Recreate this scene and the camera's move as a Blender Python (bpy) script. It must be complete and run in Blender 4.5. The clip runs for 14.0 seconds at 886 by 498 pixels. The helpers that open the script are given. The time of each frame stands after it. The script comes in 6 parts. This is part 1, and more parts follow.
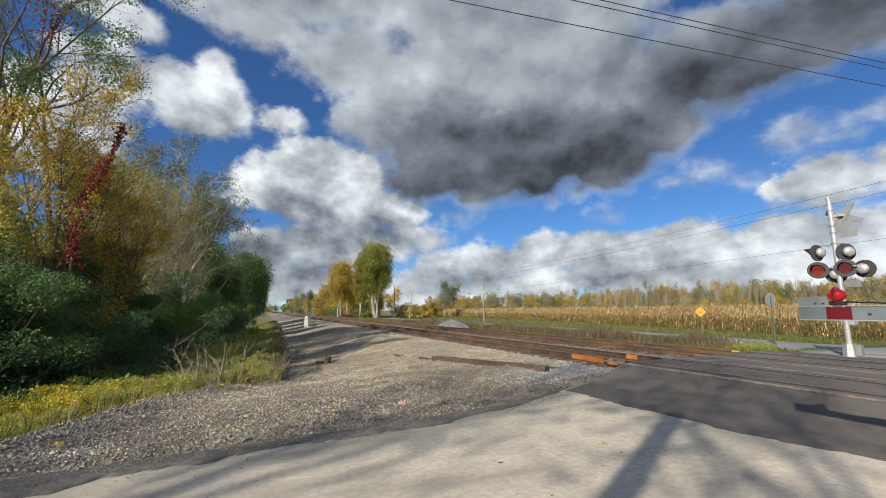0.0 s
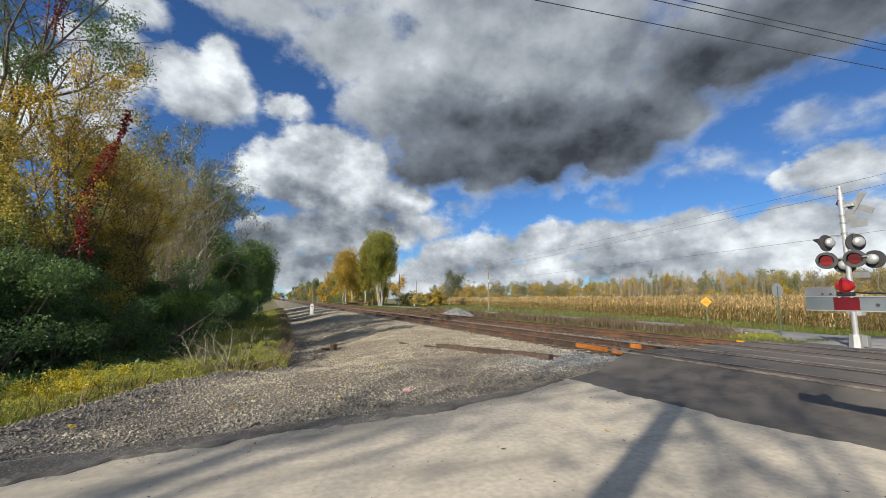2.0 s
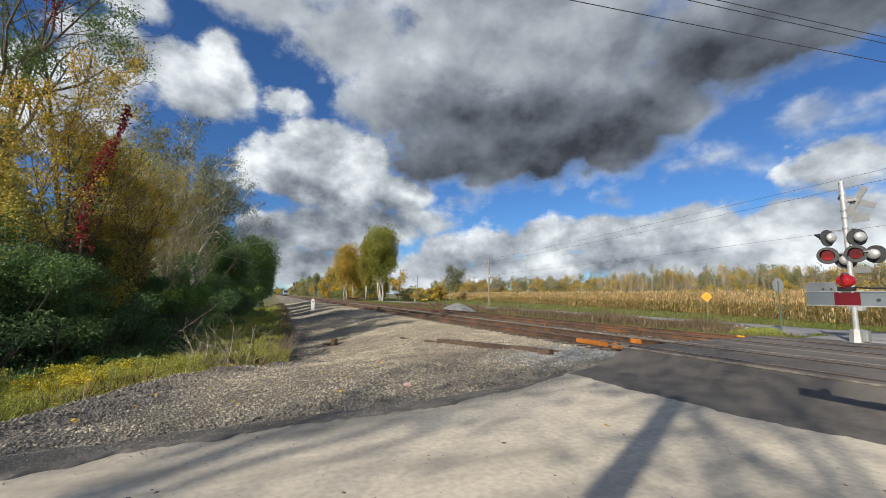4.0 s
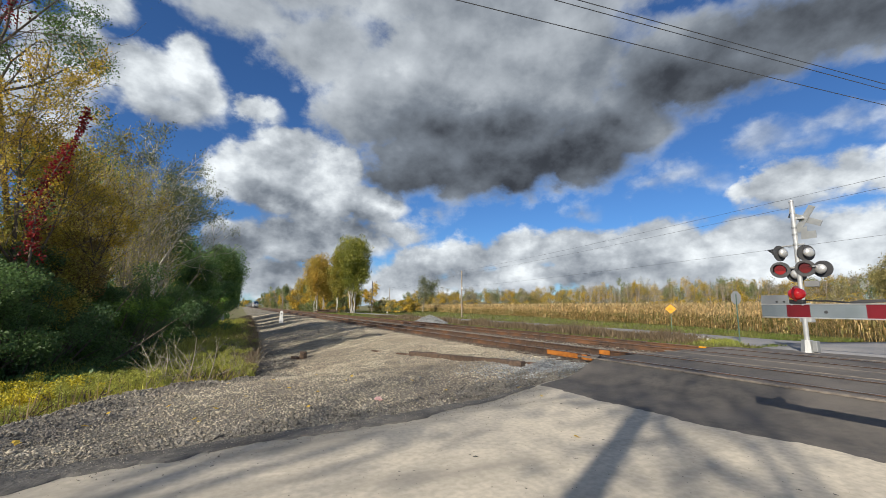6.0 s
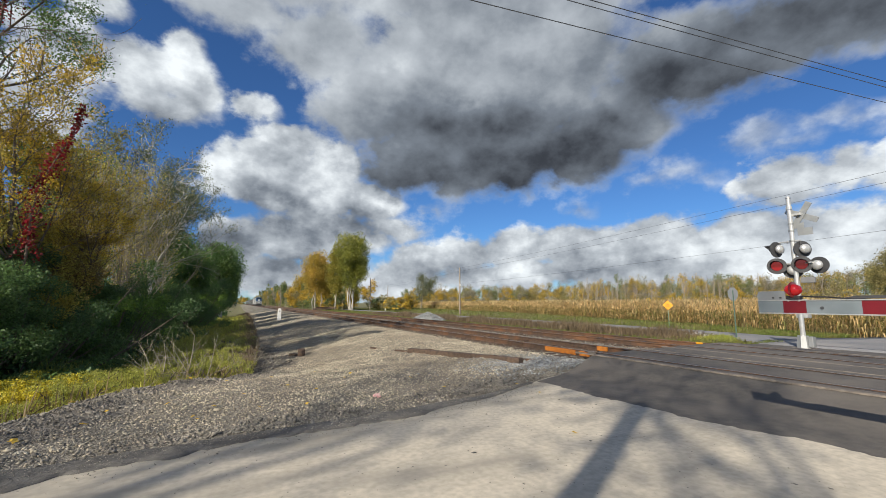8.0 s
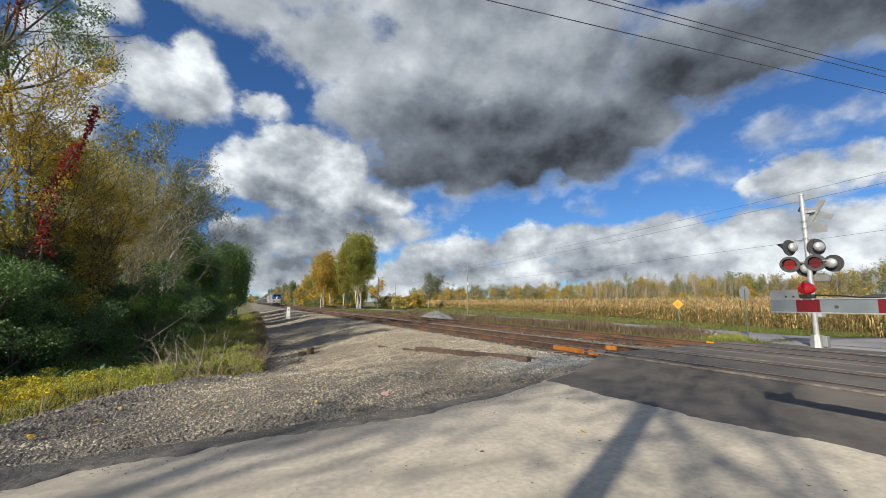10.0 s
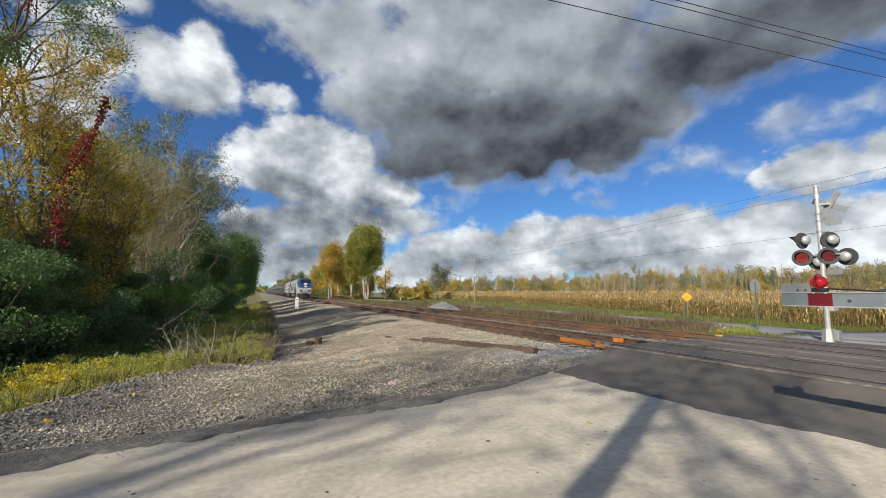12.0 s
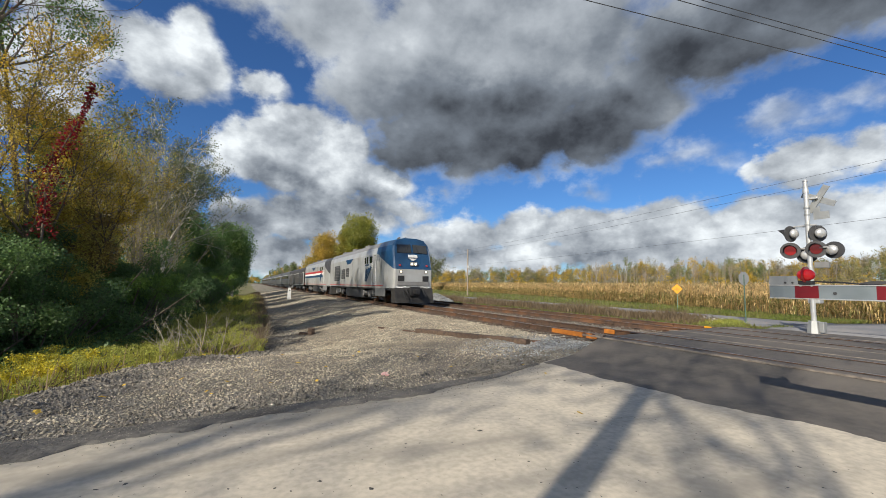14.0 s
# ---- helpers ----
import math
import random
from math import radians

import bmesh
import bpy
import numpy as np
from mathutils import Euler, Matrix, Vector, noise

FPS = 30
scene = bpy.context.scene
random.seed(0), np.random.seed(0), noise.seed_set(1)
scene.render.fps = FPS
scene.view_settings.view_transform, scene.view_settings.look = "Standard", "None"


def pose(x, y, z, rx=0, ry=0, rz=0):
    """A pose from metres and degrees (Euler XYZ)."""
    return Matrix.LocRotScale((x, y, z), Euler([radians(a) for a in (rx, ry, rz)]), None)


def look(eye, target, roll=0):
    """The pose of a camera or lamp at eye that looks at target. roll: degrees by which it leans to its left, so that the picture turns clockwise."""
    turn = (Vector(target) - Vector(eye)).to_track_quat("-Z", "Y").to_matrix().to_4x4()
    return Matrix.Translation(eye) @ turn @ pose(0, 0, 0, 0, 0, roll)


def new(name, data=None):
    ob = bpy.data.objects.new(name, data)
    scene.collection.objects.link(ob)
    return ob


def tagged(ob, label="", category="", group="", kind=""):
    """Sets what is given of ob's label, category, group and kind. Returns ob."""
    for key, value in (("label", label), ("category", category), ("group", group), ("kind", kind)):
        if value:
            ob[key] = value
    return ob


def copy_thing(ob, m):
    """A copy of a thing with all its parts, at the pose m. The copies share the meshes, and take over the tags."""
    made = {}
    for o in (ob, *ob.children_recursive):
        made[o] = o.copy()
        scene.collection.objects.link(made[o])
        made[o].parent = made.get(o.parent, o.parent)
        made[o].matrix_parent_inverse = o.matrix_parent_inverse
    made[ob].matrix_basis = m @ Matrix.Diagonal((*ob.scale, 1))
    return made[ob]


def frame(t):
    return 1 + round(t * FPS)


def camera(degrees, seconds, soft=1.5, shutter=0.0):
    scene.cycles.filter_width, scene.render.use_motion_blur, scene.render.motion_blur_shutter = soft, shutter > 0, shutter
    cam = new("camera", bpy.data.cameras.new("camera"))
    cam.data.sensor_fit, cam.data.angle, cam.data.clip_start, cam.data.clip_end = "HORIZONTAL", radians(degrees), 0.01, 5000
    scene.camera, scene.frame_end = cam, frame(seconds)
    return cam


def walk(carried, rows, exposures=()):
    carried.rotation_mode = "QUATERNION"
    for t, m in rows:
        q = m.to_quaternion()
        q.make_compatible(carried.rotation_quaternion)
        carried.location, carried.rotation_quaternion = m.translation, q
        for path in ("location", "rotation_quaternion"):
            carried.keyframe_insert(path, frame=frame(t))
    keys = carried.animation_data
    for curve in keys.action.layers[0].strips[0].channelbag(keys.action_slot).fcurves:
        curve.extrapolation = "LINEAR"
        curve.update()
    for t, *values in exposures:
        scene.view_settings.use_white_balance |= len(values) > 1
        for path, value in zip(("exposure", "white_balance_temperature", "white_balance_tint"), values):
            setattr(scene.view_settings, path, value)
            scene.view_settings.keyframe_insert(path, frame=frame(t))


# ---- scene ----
# World: y runs along the railway into the distance, x across it, z up; the eye stands on the road at x = 0, y = 0.
cam = camera(94.6, 14.0, soft=0.6)
# seconds, yaw, pitch, roll
ROWS = [
    (0.0, -23.15, 8.70, 0.00),
    (0.5, -22.91, 8.37, 0.01),
    (1.0, -22.94, 7.96, -0.11),
    (1.5, -22.89, 7.59, -0.26),
    (2.0, -22.51, 7.10, -0.33),
    (2.5, -22.27, 6.70, -0.36),
    (3.0, -22.27, 6.38, -0.35),
    (5.5, -24.10, 7.21, -0.38),
    (6.0, -26.21, 8.10, -0.37),
    (6.5, -27.53, 8.60, -0.35),
    (7.0, -27.58, 8.40, -0.21),
    (7.5, -26.99, 7.94, -0.15),
    (8.0, -26.47, 7.68, -0.21),
    (10.5, -25.17, 7.37, -0.26),
    (11.0, -24.94, 7.00, -0.38),
    (11.5, -24.70, 6.60, -0.55),
    (12.0, -24.41, 6.27, -0.63),
    (12.5, -24.05, 5.92, -0.80),
    (13.0, -23.89, 5.54, -0.82),
    (13.5, -24.22, 5.18, -0.77),
    (14.0, -25.38, 5.08, -0.82)
]
EYE = (0.0, 0.0, 1.6)
walk(cam, [(t, pose(*EYE, 90 + p, r, yw)) for t, yw, p, r in ROWS], exposures=[(0.0, 0.34), (14.0, 0.34)])

# ---------------------------------------------------------------- light
SUN_EL = 30.5
SUN_FROM = Vector((-0.86, -0.51, math.tan(radians(SUN_EL)))).normalized()


def make_sun():
    data = bpy.data.lights.new("sun", "SUN")
    data.energy, data.angle, data.color = 5.0, radians(0.55), (1.0, 0.91, 0.76)
    ob = new("sun", data)
    ob.matrix_world = look(SUN_FROM * 100, (0, 0, 0))
    return ob


make_sun()


def make_sky():
    world = bpy.data.worlds.new("sky")
    scene.world = world
    world.use_nodes = True
    nt = world.node_tree
    nt.nodes.clear()

    def put(a, sock):
        if isinstance(a, (int, float)):
            sock.default_value = a
        else:
            nt.links.new(a, sock)

    def m(op, a, b=0.0, c=0.0):
        n = nt.nodes.new("ShaderNodeMath")
        n.operation = op
        put(a, n.inputs[0]), put(b, n.inputs[1])
        if op in ("SMOOTH_MAX", "MULTIPLY_ADD", "SMOOTH_MIN"):
            put(c, n.inputs[2])
        return n.outputs[0]

    def fbm(vec, scale, detail, rough):
        n = nt.nodes.new("ShaderNodeTexNoise")
        n.inputs["Scale"].default_value, n.inputs["Detail"].default_value, n.inputs["Roughness"].default_value = scale, detail, rough
        nt.links.new(vec, n.inputs["Vector"])
        return n.outputs["Fac"]

    def step(a, lo, hi):
        n = nt.nodes.new("ShaderNodeMapRange")
        n.interpolation_type = "SMOOTHSTEP"
        put(a, n.inputs["Value"])
        n.inputs["From Min"].default_value, n.inputs["From Max"].default_value = lo, hi
        return n.outputs["Result"]

    way = nt.nodes.new("ShaderNodeTexCoord").outputs["Generated"]
    xyz = nt.nodes.new("ShaderNodeSeparateXYZ")
    nt.links.new(way, xyz.inputs[0])
    deg = 57.2958
    az = m("MULTIPLY", m("ARCTAN2", xyz.outputs[0], xyz.outputs[1]), deg)
    el = m("MULTIPLY", m("ARCSINE", xyz.outputs[2]), deg)
    # ragged edges: the coordinates are shifted by broad noise
    stretch = nt.nodes.new("ShaderNodeMapping")
    stretch.inputs["Scale"].default_value = (1, 1, 1.35)
    nt.links.new(way, stretch.inputs["Vector"])
    pos = stretch.outputs[0]
    up = nt.nodes.new("ShaderNodeVectorMath")
    up.operation = "ADD"
    nt.links.new(pos, up.inputs[0])
    up.inputs[1].default_value = (-0.03, -0.02, 0.05)
    n_a, n_b = fbm(pos, 5.0, 3, 0.5), fbm(pos, 5.7, 3, 0.5)
    fine, lifted = fbm(pos, 7.0, 9, 0.55), fbm(up.outputs[0], 7.0, 9, 0.55)
    small, smaller = fbm(pos, 16.0, 6, 0.58), fbm(pos, 19.0, 6, 0.58)
    azw = m("ADD", az, m("ADD", m("MULTIPLY", m("SUBTRACT", n_a, 0.5), 5.0), m("MULTIPLY", m("SUBTRACT", small, 0.5), 4.0)))
    elw = m("ADD", el, m("ADD", m("MULTIPLY", m("SUBTRACT", n_b, 0.5), 3.5), m("MULTIPLY", m("SUBTRACT", smaller, 0.5), 3.0)))
    both = nt.nodes.new("ShaderNodeCombineXYZ")
    nt.links.new(azw, both.inputs[0]), nt.links.new(elw, both.inputs[1])

    def puff(cx, cy, rx, ry):
        """A soft lobe at azimuth cx, elevation cy: positive inside, in degrees."""
        v = nt.nodes.new("ShaderNodeVectorMath")
        v.operation = "MULTIPLY_ADD"
        nt.links.new(both.outputs[0], v.inputs[0])
        v.inputs[1].default_value, v.inputs[2].default_value = (1 / rx, 1 / ry, 0), (-cx / rx, -cy / ry, 0)
        ln = nt.nodes.new("ShaderNodeVectorMath")
        ln.operation = "LENGTH"
        nt.links.new(v.outputs[0], ln.inputs[0])
        k = min(rx, ry)
        return m("MULTIPLY_ADD", ln.outputs["Value"], -k, k)

    def heap(rows, soft=1.0):
        total = None
        for r in rows:
            p = puff(*r)
            total = p if total is None else m("SMOOTH_MAX", total, p, soft)
        return total

    storm = heap([(-12, 35.5, 5.5, 2.0), (-2, 35.5, 8, 3.2), (9, 33.2, 9, 5), (16, 27, 8.5, 6.2), (21, 19.5, 7, 5), (28, 18.3, 7.5, 4.3), (37, 19.6, 9.5, 4.6),
                  (45, 20, 8, 4.8), (52, 23.2, 7, 4.5), (33, 31, 21, 10), (58, 28, 10, 6), (67, 28, 8, 4.6), (76, 28, 9, 5), (4, 39.5, 17, 4.2), (35, 50, 60, 15), (24.4, 12.7, 2.0, 1.2), (27, 23, 11, 6.5)], 1.5)
    white = heap([(6.3, 20.8, 5, 2.6), (11.4, 18.6, 5, 3.2), (2.3, 18.3, 3.8, 2.4), (-2.5, 16.2, 4, 3.2), (5.4, 15.2, 8.5, 4.8), (14.8, 14.0, 6.6, 3.4), (19.6, 10.0, 4.6, 1.6), (8.7, 8.5, 11, 3.6), (-1, 7.3, 4.5, 3.2), (6, 3.9, 10, 2.2),
                  (-8, 27.9, 2.9, 2.4), (-12.1, 25.8, 4.8, 3.2), (-6.5, 25.2, 3.5, 2.9), (-10.5, 22.4, 6, 2.0), (-18.1, 25.7, 5, 3), (1.1, 24.4, 2.9, 1.7), (-18, 31, 5, 2.0), (-22, 19, 6, 5),
                  (64.6, 13.8, 2.7, 2.1), (67.8, 13.9, 2.8, 2.2), (71, 13.6, 3.0, 2.3), (66.7, 11.8, 4.4, 1.1), (78, 13, 6, 3)])
    wisp = heap([(57.0, 16.4, 3.4, 1.4), (60.2, 14.7, 2.1, 1.1), (53.4, 15.9, 2.1, 1.1), (65.2, 18.9, 2.1, 1.2), (67.6, 17.6, 2.4, 0.7), (70.8, 19.0, 2.8, 0.9), (46.3, 13.2, 1.1, 0.7), (75, 18, 4, 1.2)], 0.5)
    low = heap([(23.6, 6.0, 3.3, 2.2), (29.2, 7.2, 3.8, 2.0), (36.9, 7.4, 5.4, 2.5), (44.2, 7.5, 5.8, 2.6), (50.2, 7.5, 5.3, 2.8), (56.2, 7.6, 4.8, 3.0), (62.5, 7.3, 5, 3.1), (69, 6.9, 5.5, 2.8), (78, 6.5, 8, 3),
                (22.8, 3.6, 5, 1.5), (50, 3.9, 28, 1.8), (1.8, 3.0, 3, 1.6), (15, 2.2, 11, 0.9)])
    # the rest of the sky, behind and beside the eye, is broken cloud too
    away = m("SUBTRACT", m("ABSOLUTE", m("SUBTRACT", az, 23.0)), 75.0)
    rest = m("MINIMUM", m("MULTIPLY", away, 0.2), m("MULTIPLY", m("SUBTRACT", fbm(pos, 3.1, 4, 0.5), 0.5), 40.0))
    everything = m("SMOOTH_MAX", m("SMOOTH_MAX", white, m("ADD", low, 0.75), 0.4), rest, 0.5)
    ragged_edge = m("ADD", m("SUBTRACT", fine, 0.5), m("MULTIPLY", m("SUBTRACT", small, 0.5), 0.7))
    cover = m("ADD", everything, m("MULTIPLY", ragged_edge, 3.8))
    stormy = step(m("ADD", storm, m("MULTIPLY", ragged_edge, 5.0)), -0.8, 1.9)
    thin = m("MULTIPLY", step(m("ADD", wisp, m("MULTIPLY", ragged_edge, 4.0)), -0.9, 1.5), 0.62)
    mask = m("MAXIMUM", m("MAXIMUM", step(cover, -0.45, 0.9), thin), stormy)
    # the sunlit heads are white, the flat bases and the thick middle of the dark cloud grey
    wander = m("MULTIPLY", m("SUBTRACT", n_a, 0.5), 4.0)
    grey = heap([(5.7, 10.0, 10, 4.2), (-1, 7.5, 6, 4.0), (15, 11.5, 7, 3.6), (8, 4.5, 9, 2.5), (-10.4, 21.2, 6, 1.2), (66.6, 11.0, 5, 0.8), (46.8, 4.2, 26, 1.3), (29.2, 4.6, 8, 1.3), (60, 4.6, 14, 1.2)], 1.5)
    deep = heap([(36.6, 18.6, 13, 4.6), (24.5, 17.0, 8, 3.6), (46.4, 20.2, 10, 4.6), (60.5, 25.5, 9, 4.0), (70, 28, 9, 4), (33, 24.0, 12, 3.4)], 2.0)
    glow = heap([(-0.2, 34.5, 9, 3.2), (19.4, 32.8, 8, 4), (41, 34.6, 5, 2.4), (30.5, 30, 5, 4), (9.4, 29.5, 6, 3.8), (14, 37.4, 9, 3)], 1.5)
    relief = m("SUBTRACT", fine, lifted)
    curl = m("SUBTRACT", small, 0.5)
    v_white = m("ADD", m("SUBTRACT", 0.785, m("MULTIPLY", step(m("ADD", grey, m("MULTIPLY", wander, 0.5)), -0.7, 3.0), 0.29)), m("ADD", m("MULTIPLY", relief, 1.1), m("MULTIPLY", curl, 0.26)))
    v_storm = m("ADD", m("SUBTRACT", m("ADD", 0.575, m("MULTIPLY", step(m("ADD", glow, wander), -2.5, 3.0), 0.14)), m("MULTIPLY", step(m("ADD", deep, wander), -3.0, 3.6), 0.27)),
                m("ADD", m("MULTIPLY", relief, 0.48), m("MULTIPLY", curl, 0.10)))
    light = m("ADD", m("MULTIPLY", v_white, m("SUBTRACT", 1.0, stormy)), m("MULTIPLY", v_storm, stormy))
    ramp = nt.nodes.new("ShaderNodeValToRGB")
    nt.links.new(light, ramp.inputs[0])
    e = ramp.color_ramp.elements
    e[0].position, e[0].color = 0.0, (0.008, 0.009, 0.011, 1)
    e[1].position, e[1].color = 1.0, (0.755, 0.80, 0.825, 1)
    for at, c in ((0.25, (0.040, 0.046, 0.057)), (0.5, (0.161, 0.186, 0.220)), (0.75, (0.395, 0.43, 0.468))):
        e.new(at).color = (*c, 1)
    nishita = nt.nodes.new("ShaderNodeTexSky")
    nishita.sky_type, nishita.sun_disc = "NISHITA", False
    nishita.sun_elevation, nishita.sun_rotation = radians(SUN_EL), math.atan2(SUN_FROM.x, SUN_FROM.y)
    nishita.dust_density, nishita.ozone_density = 0.0, 4.0
    blue = nt.nodes.new("ShaderNodeBackground")
    tint = nt.nodes.new("ShaderNodeMix")
    tint.data_type, tint.blend_type = "RGBA", "MULTIPLY"
    tint.inputs["Factor"].default_value = 1.0
    tint.inputs["B"].default_value = (0.60, 0.93, 1.32, 1)
    nt.links.new(nishita.outputs[0], tint.inputs["A"])
    nt.links.new(tint.outputs["Result"], blue.inputs["Color"])
    blue.inputs["Strength"].default_value = 0.062
    cloud = nt.nodes.new("ShaderNodeBackground")
    nt.links.new(ramp.outputs[0], cloud.inputs["Color"])
    mix = nt.nodes.new("ShaderNodeMixShader")
    nt.links.new(mask, mix.inputs[0]), nt.links.new(blue.outputs[0], mix.inputs[1]), nt.links.new(cloud.outputs[0], mix.inputs[2])
    nt.links.new(mix.outputs[0], nt.nodes.new("ShaderNodeOutputWorld").inputs["Surface"])


make_sky()


# ---------------------------------------------------------------- materials
def mat(name, c1, c2=None, scale=4.0, rough=0.8, bump=0.0, metal=0.0, big=None, big_scale=0.4, island=0.0, emit=None, power=0.0,
        bump_scale=None, spread=(0.35, 0.65), thin=False, coat=0.0, spread_big=(0.45, 0.7), stretch=None):
    """A surface with grain at one scale, patches of `big` at a broader one, and a brightness that varies from piece to piece."""
    ma = bpy.data.materials.new(name)
    ma.use_nodes = True
    nt = ma.node_tree
    bsdf = nt.nodes["Principled BSDF"]
    bsdf.inputs["Roughness"].default_value, bsdf.inputs["Metallic"].default_value = rough, metal
    bsdf.inputs["Coat Weight"].default_value = coat
    pos = nt.nodes.new("ShaderNodeTexCoord").outputs["Object"]

    drawn = pos
    if stretch:
        mp = nt.nodes.new("ShaderNodeMapping")
        mp.inputs["Scale"].default_value = stretch
        nt.links.new(pos, mp.inputs["Vector"])
        drawn = mp.outputs[0]

    def grain(sc, lo, hi, detail=6, pos=pos):
        n = nt.nodes.new("ShaderNodeTexNoise")
        n.inputs["Scale"].default_value, n.inputs["Detail"].default_value = sc, detail
        nt.links.new(pos, n.inputs["Vector"])
        r = nt.nodes.new("ShaderNodeMapRange")
        nt.links.new(n.outputs["Fac"], r.inputs["Value"])
        r.inputs["From Min"].default_value, r.inputs["From Max"].default_value = lo, hi
        return r.outputs["Result"]

    def blend(fac, a, b):
        n = nt.nodes.new("ShaderNodeMix")
        n.data_type = "RGBA"
        nt.links.new(fac, n.inputs["Factor"])
        for s, v in ((n.inputs["A"], a), (n.inputs["B"], b)):
            if isinstance(v, tuple):
                s.default_value = (*v, 1)
            else:
                nt.links.new(v, s)
        return n.outputs["Result"]

    c2 = c2 or tuple(v * 0.72 for v in c1)
    g = grain(scale, *spread)
    col = blend(g, c1, c2)
    if big:
        col = blend(grain(big_scale, *spread_big, pos=drawn), col, big)
    if island:
        geo = nt.nodes.new("ShaderNodeNewGeometry")
        hsv = nt.nodes.new("ShaderNodeHueSaturation")
        r = nt.nodes.new("ShaderNodeMapRange")
        nt.links.new(geo.outputs["Random Per Island"], r.inputs["Value"])
        r.inputs["To Min"].default_value, r.inputs["To Max"].default_value = 1 - island, 1 + island
        nt.links.new(r.outputs["Result"], hsv.inputs["Value"])
        nt.links.new(col, hsv.inputs["Color"])
        col = hsv.outputs["Color"]
    nt.links.new(col, bsdf.inputs["Base Color"])
    if bump:
        b = nt.nodes.new("ShaderNodeBump")
        b.inputs["Strength"].default_value, b.inputs["Distance"].default_value = min(1.0, bump), 0.02
        nt.links.new(grain(bump_scale or scale * 3, 0.3, 0.7), b.inputs["Height"])
        nt.links.new(b.outputs["Normal"], bsdf.inputs["Normal"])
    if emit:
        bsdf.inputs["Emission Color"].default_value = (*emit, 1)
        bsdf.inputs["Emission Strength"].default_value = power
    if thin:
        tr = nt.nodes.new("ShaderNodeBsdfTranslucent")
        nt.links.new(col, tr.inputs["Color"])
        mx = nt.nodes.new("ShaderNodeMixShader")
        mx.inputs[0].default_value = 0.48
        out = nt.nodes["Material Output"]
        nt.links.new(bsdf.outputs[0], mx.inputs[1]), nt.links.new(tr.outputs[0], mx.inputs[2]), nt.links.new(mx.outputs[0], out.inputs["Surface"])
    return ma


def leaf_mat(name, c1, c2, island=0.45):
    return mat(name, c1, c2, scale=0.45, rough=0.55, island=island, thin=True, spread=(0.4, 0.6))


M_CONCRETE = mat("worn_pale_pavement", (0.55, 0.49, 0.395), (0.43, 0.385, 0.31), 14.0, 0.92, 0.05, big=(0.25, 0.23, 0.195), big_scale=1.0, bump_scale=70, spread_big=(0.47, 0.74), stretch=(0.42, 1.5, 1))
M_ASPHALT = mat("new_asphalt", (0.105, 0.094, 0.083), (0.078, 0.071, 0.065), 9.0, 0.9, 0.2, big=(0.13, 0.115, 0.10), big_scale=0.7, bump_scale=60)
M_ROAD_OLD = mat("old_grey_asphalt", (0.22, 0.22, 0.23), (0.17, 0.17, 0.18), 5.0, 0.9, 0.4, big=(0.27, 0.26, 0.25), bump_scale=50)
M_TAR = mat("black_tar", (0.085, 0.08, 0.074), (0.15, 0.14, 0.125), 6.0, 0.85, 0.6, big=(0.06, 0.056, 0.052), big_scale=1.4)
M_GRAVEL = mat("grey_gravel", (0.32, 0.29, 0.235), (0.12, 0.108, 0.09), 22.0, 0.95, 1.0, big=(0.20, 0.17, 0.14), big_scale=0.35, bump_scale=34)
M_STONE = mat("crushed_stone", (0.49, 0.435, 0.33), (0.31, 0.27, 0.205), 1.3, 0.95, island=0.38, big=(0.26, 0.22, 0.17), big_scale=0.3)
M_STONE_DARK = mat("dark_crushed_stone", (0.27, 0.245, 0.205), (0.13, 0.118, 0.10), 1.3, 0.9, island=0.5)
M_SOIL = mat("grassy_soil", (0.10, 0.12, 0.035), (0.17, 0.15, 0.06), 1.6, 0.95, 0.8, big=(0.16, 0.13, 0.08), big_scale=0.13)
M_TIE = mat("weathered_tie", (0.13, 0.085, 0.058), (0.06, 0.042, 0.032), 9.0, 0.9, 0.6)
M_RAIL = mat("rusty_rail_steel", (0.105, 0.062, 0.040), (0.055, 0.037, 0.028), 9.0, 0.8, 0.4, metal=0.1, big=(0.17, 0.082, 0.04), big_scale=1.2)
M_RAILTOP = mat("worn_rail_head", (0.30, 0.27, 0.24), (0.2, 0.17, 0.15), 8.0, 0.35, metal=0.9)
M_ORANGE_RUST = mat("orange_painted_steel", (0.48, 0.17, 0.02), (0.33, 0.11, 0.02), 8.0, 0.7, 0.3)
M_PANEL = mat("pale_crossing_edge", (0.24, 0.205, 0.17), (0.13, 0.11, 0.095), 8.0, 0.9, 0.4)
M_BARK = mat("grey_brown_bark", (0.16, 0.13, 0.10), (0.08, 0.065, 0.05), 6.0, 0.95, 0.7)
M_BARK_PALE = mat("pale_bark", (0.58, 0.55, 0.49), (0.36, 0.33, 0.29), 5.0, 0.9, 0.5)
M_TWIG = mat("bare_twigs", (0.40, 0.35, 0.27), (0.26, 0.22, 0.17), 3.0, 0.9)
M_POLE = mat("weathered_pole", (0.30, 0.25, 0.20), (0.20, 0.17, 0.13), 6.0, 0.9, 0.4)
M_WIRE = mat("black_cable", (0.03, 0.03, 0.032), (0.02, 0.02, 0.02), 3.0, 0.6)
L_DARK = leaf_mat("dark_green_leaves", (0.115, 0.195, 0.060), (0.070, 0.132, 0.050))
L_GREEN = leaf_mat("green_leaves", (0.136, 0.214, 0.048), (0.080, 0.153, 0.048))
L_BRIGHT = leaf_mat("bright_green_leaves", (0.16, 0.27, 0.045), (0.10, 0.19, 0.035))
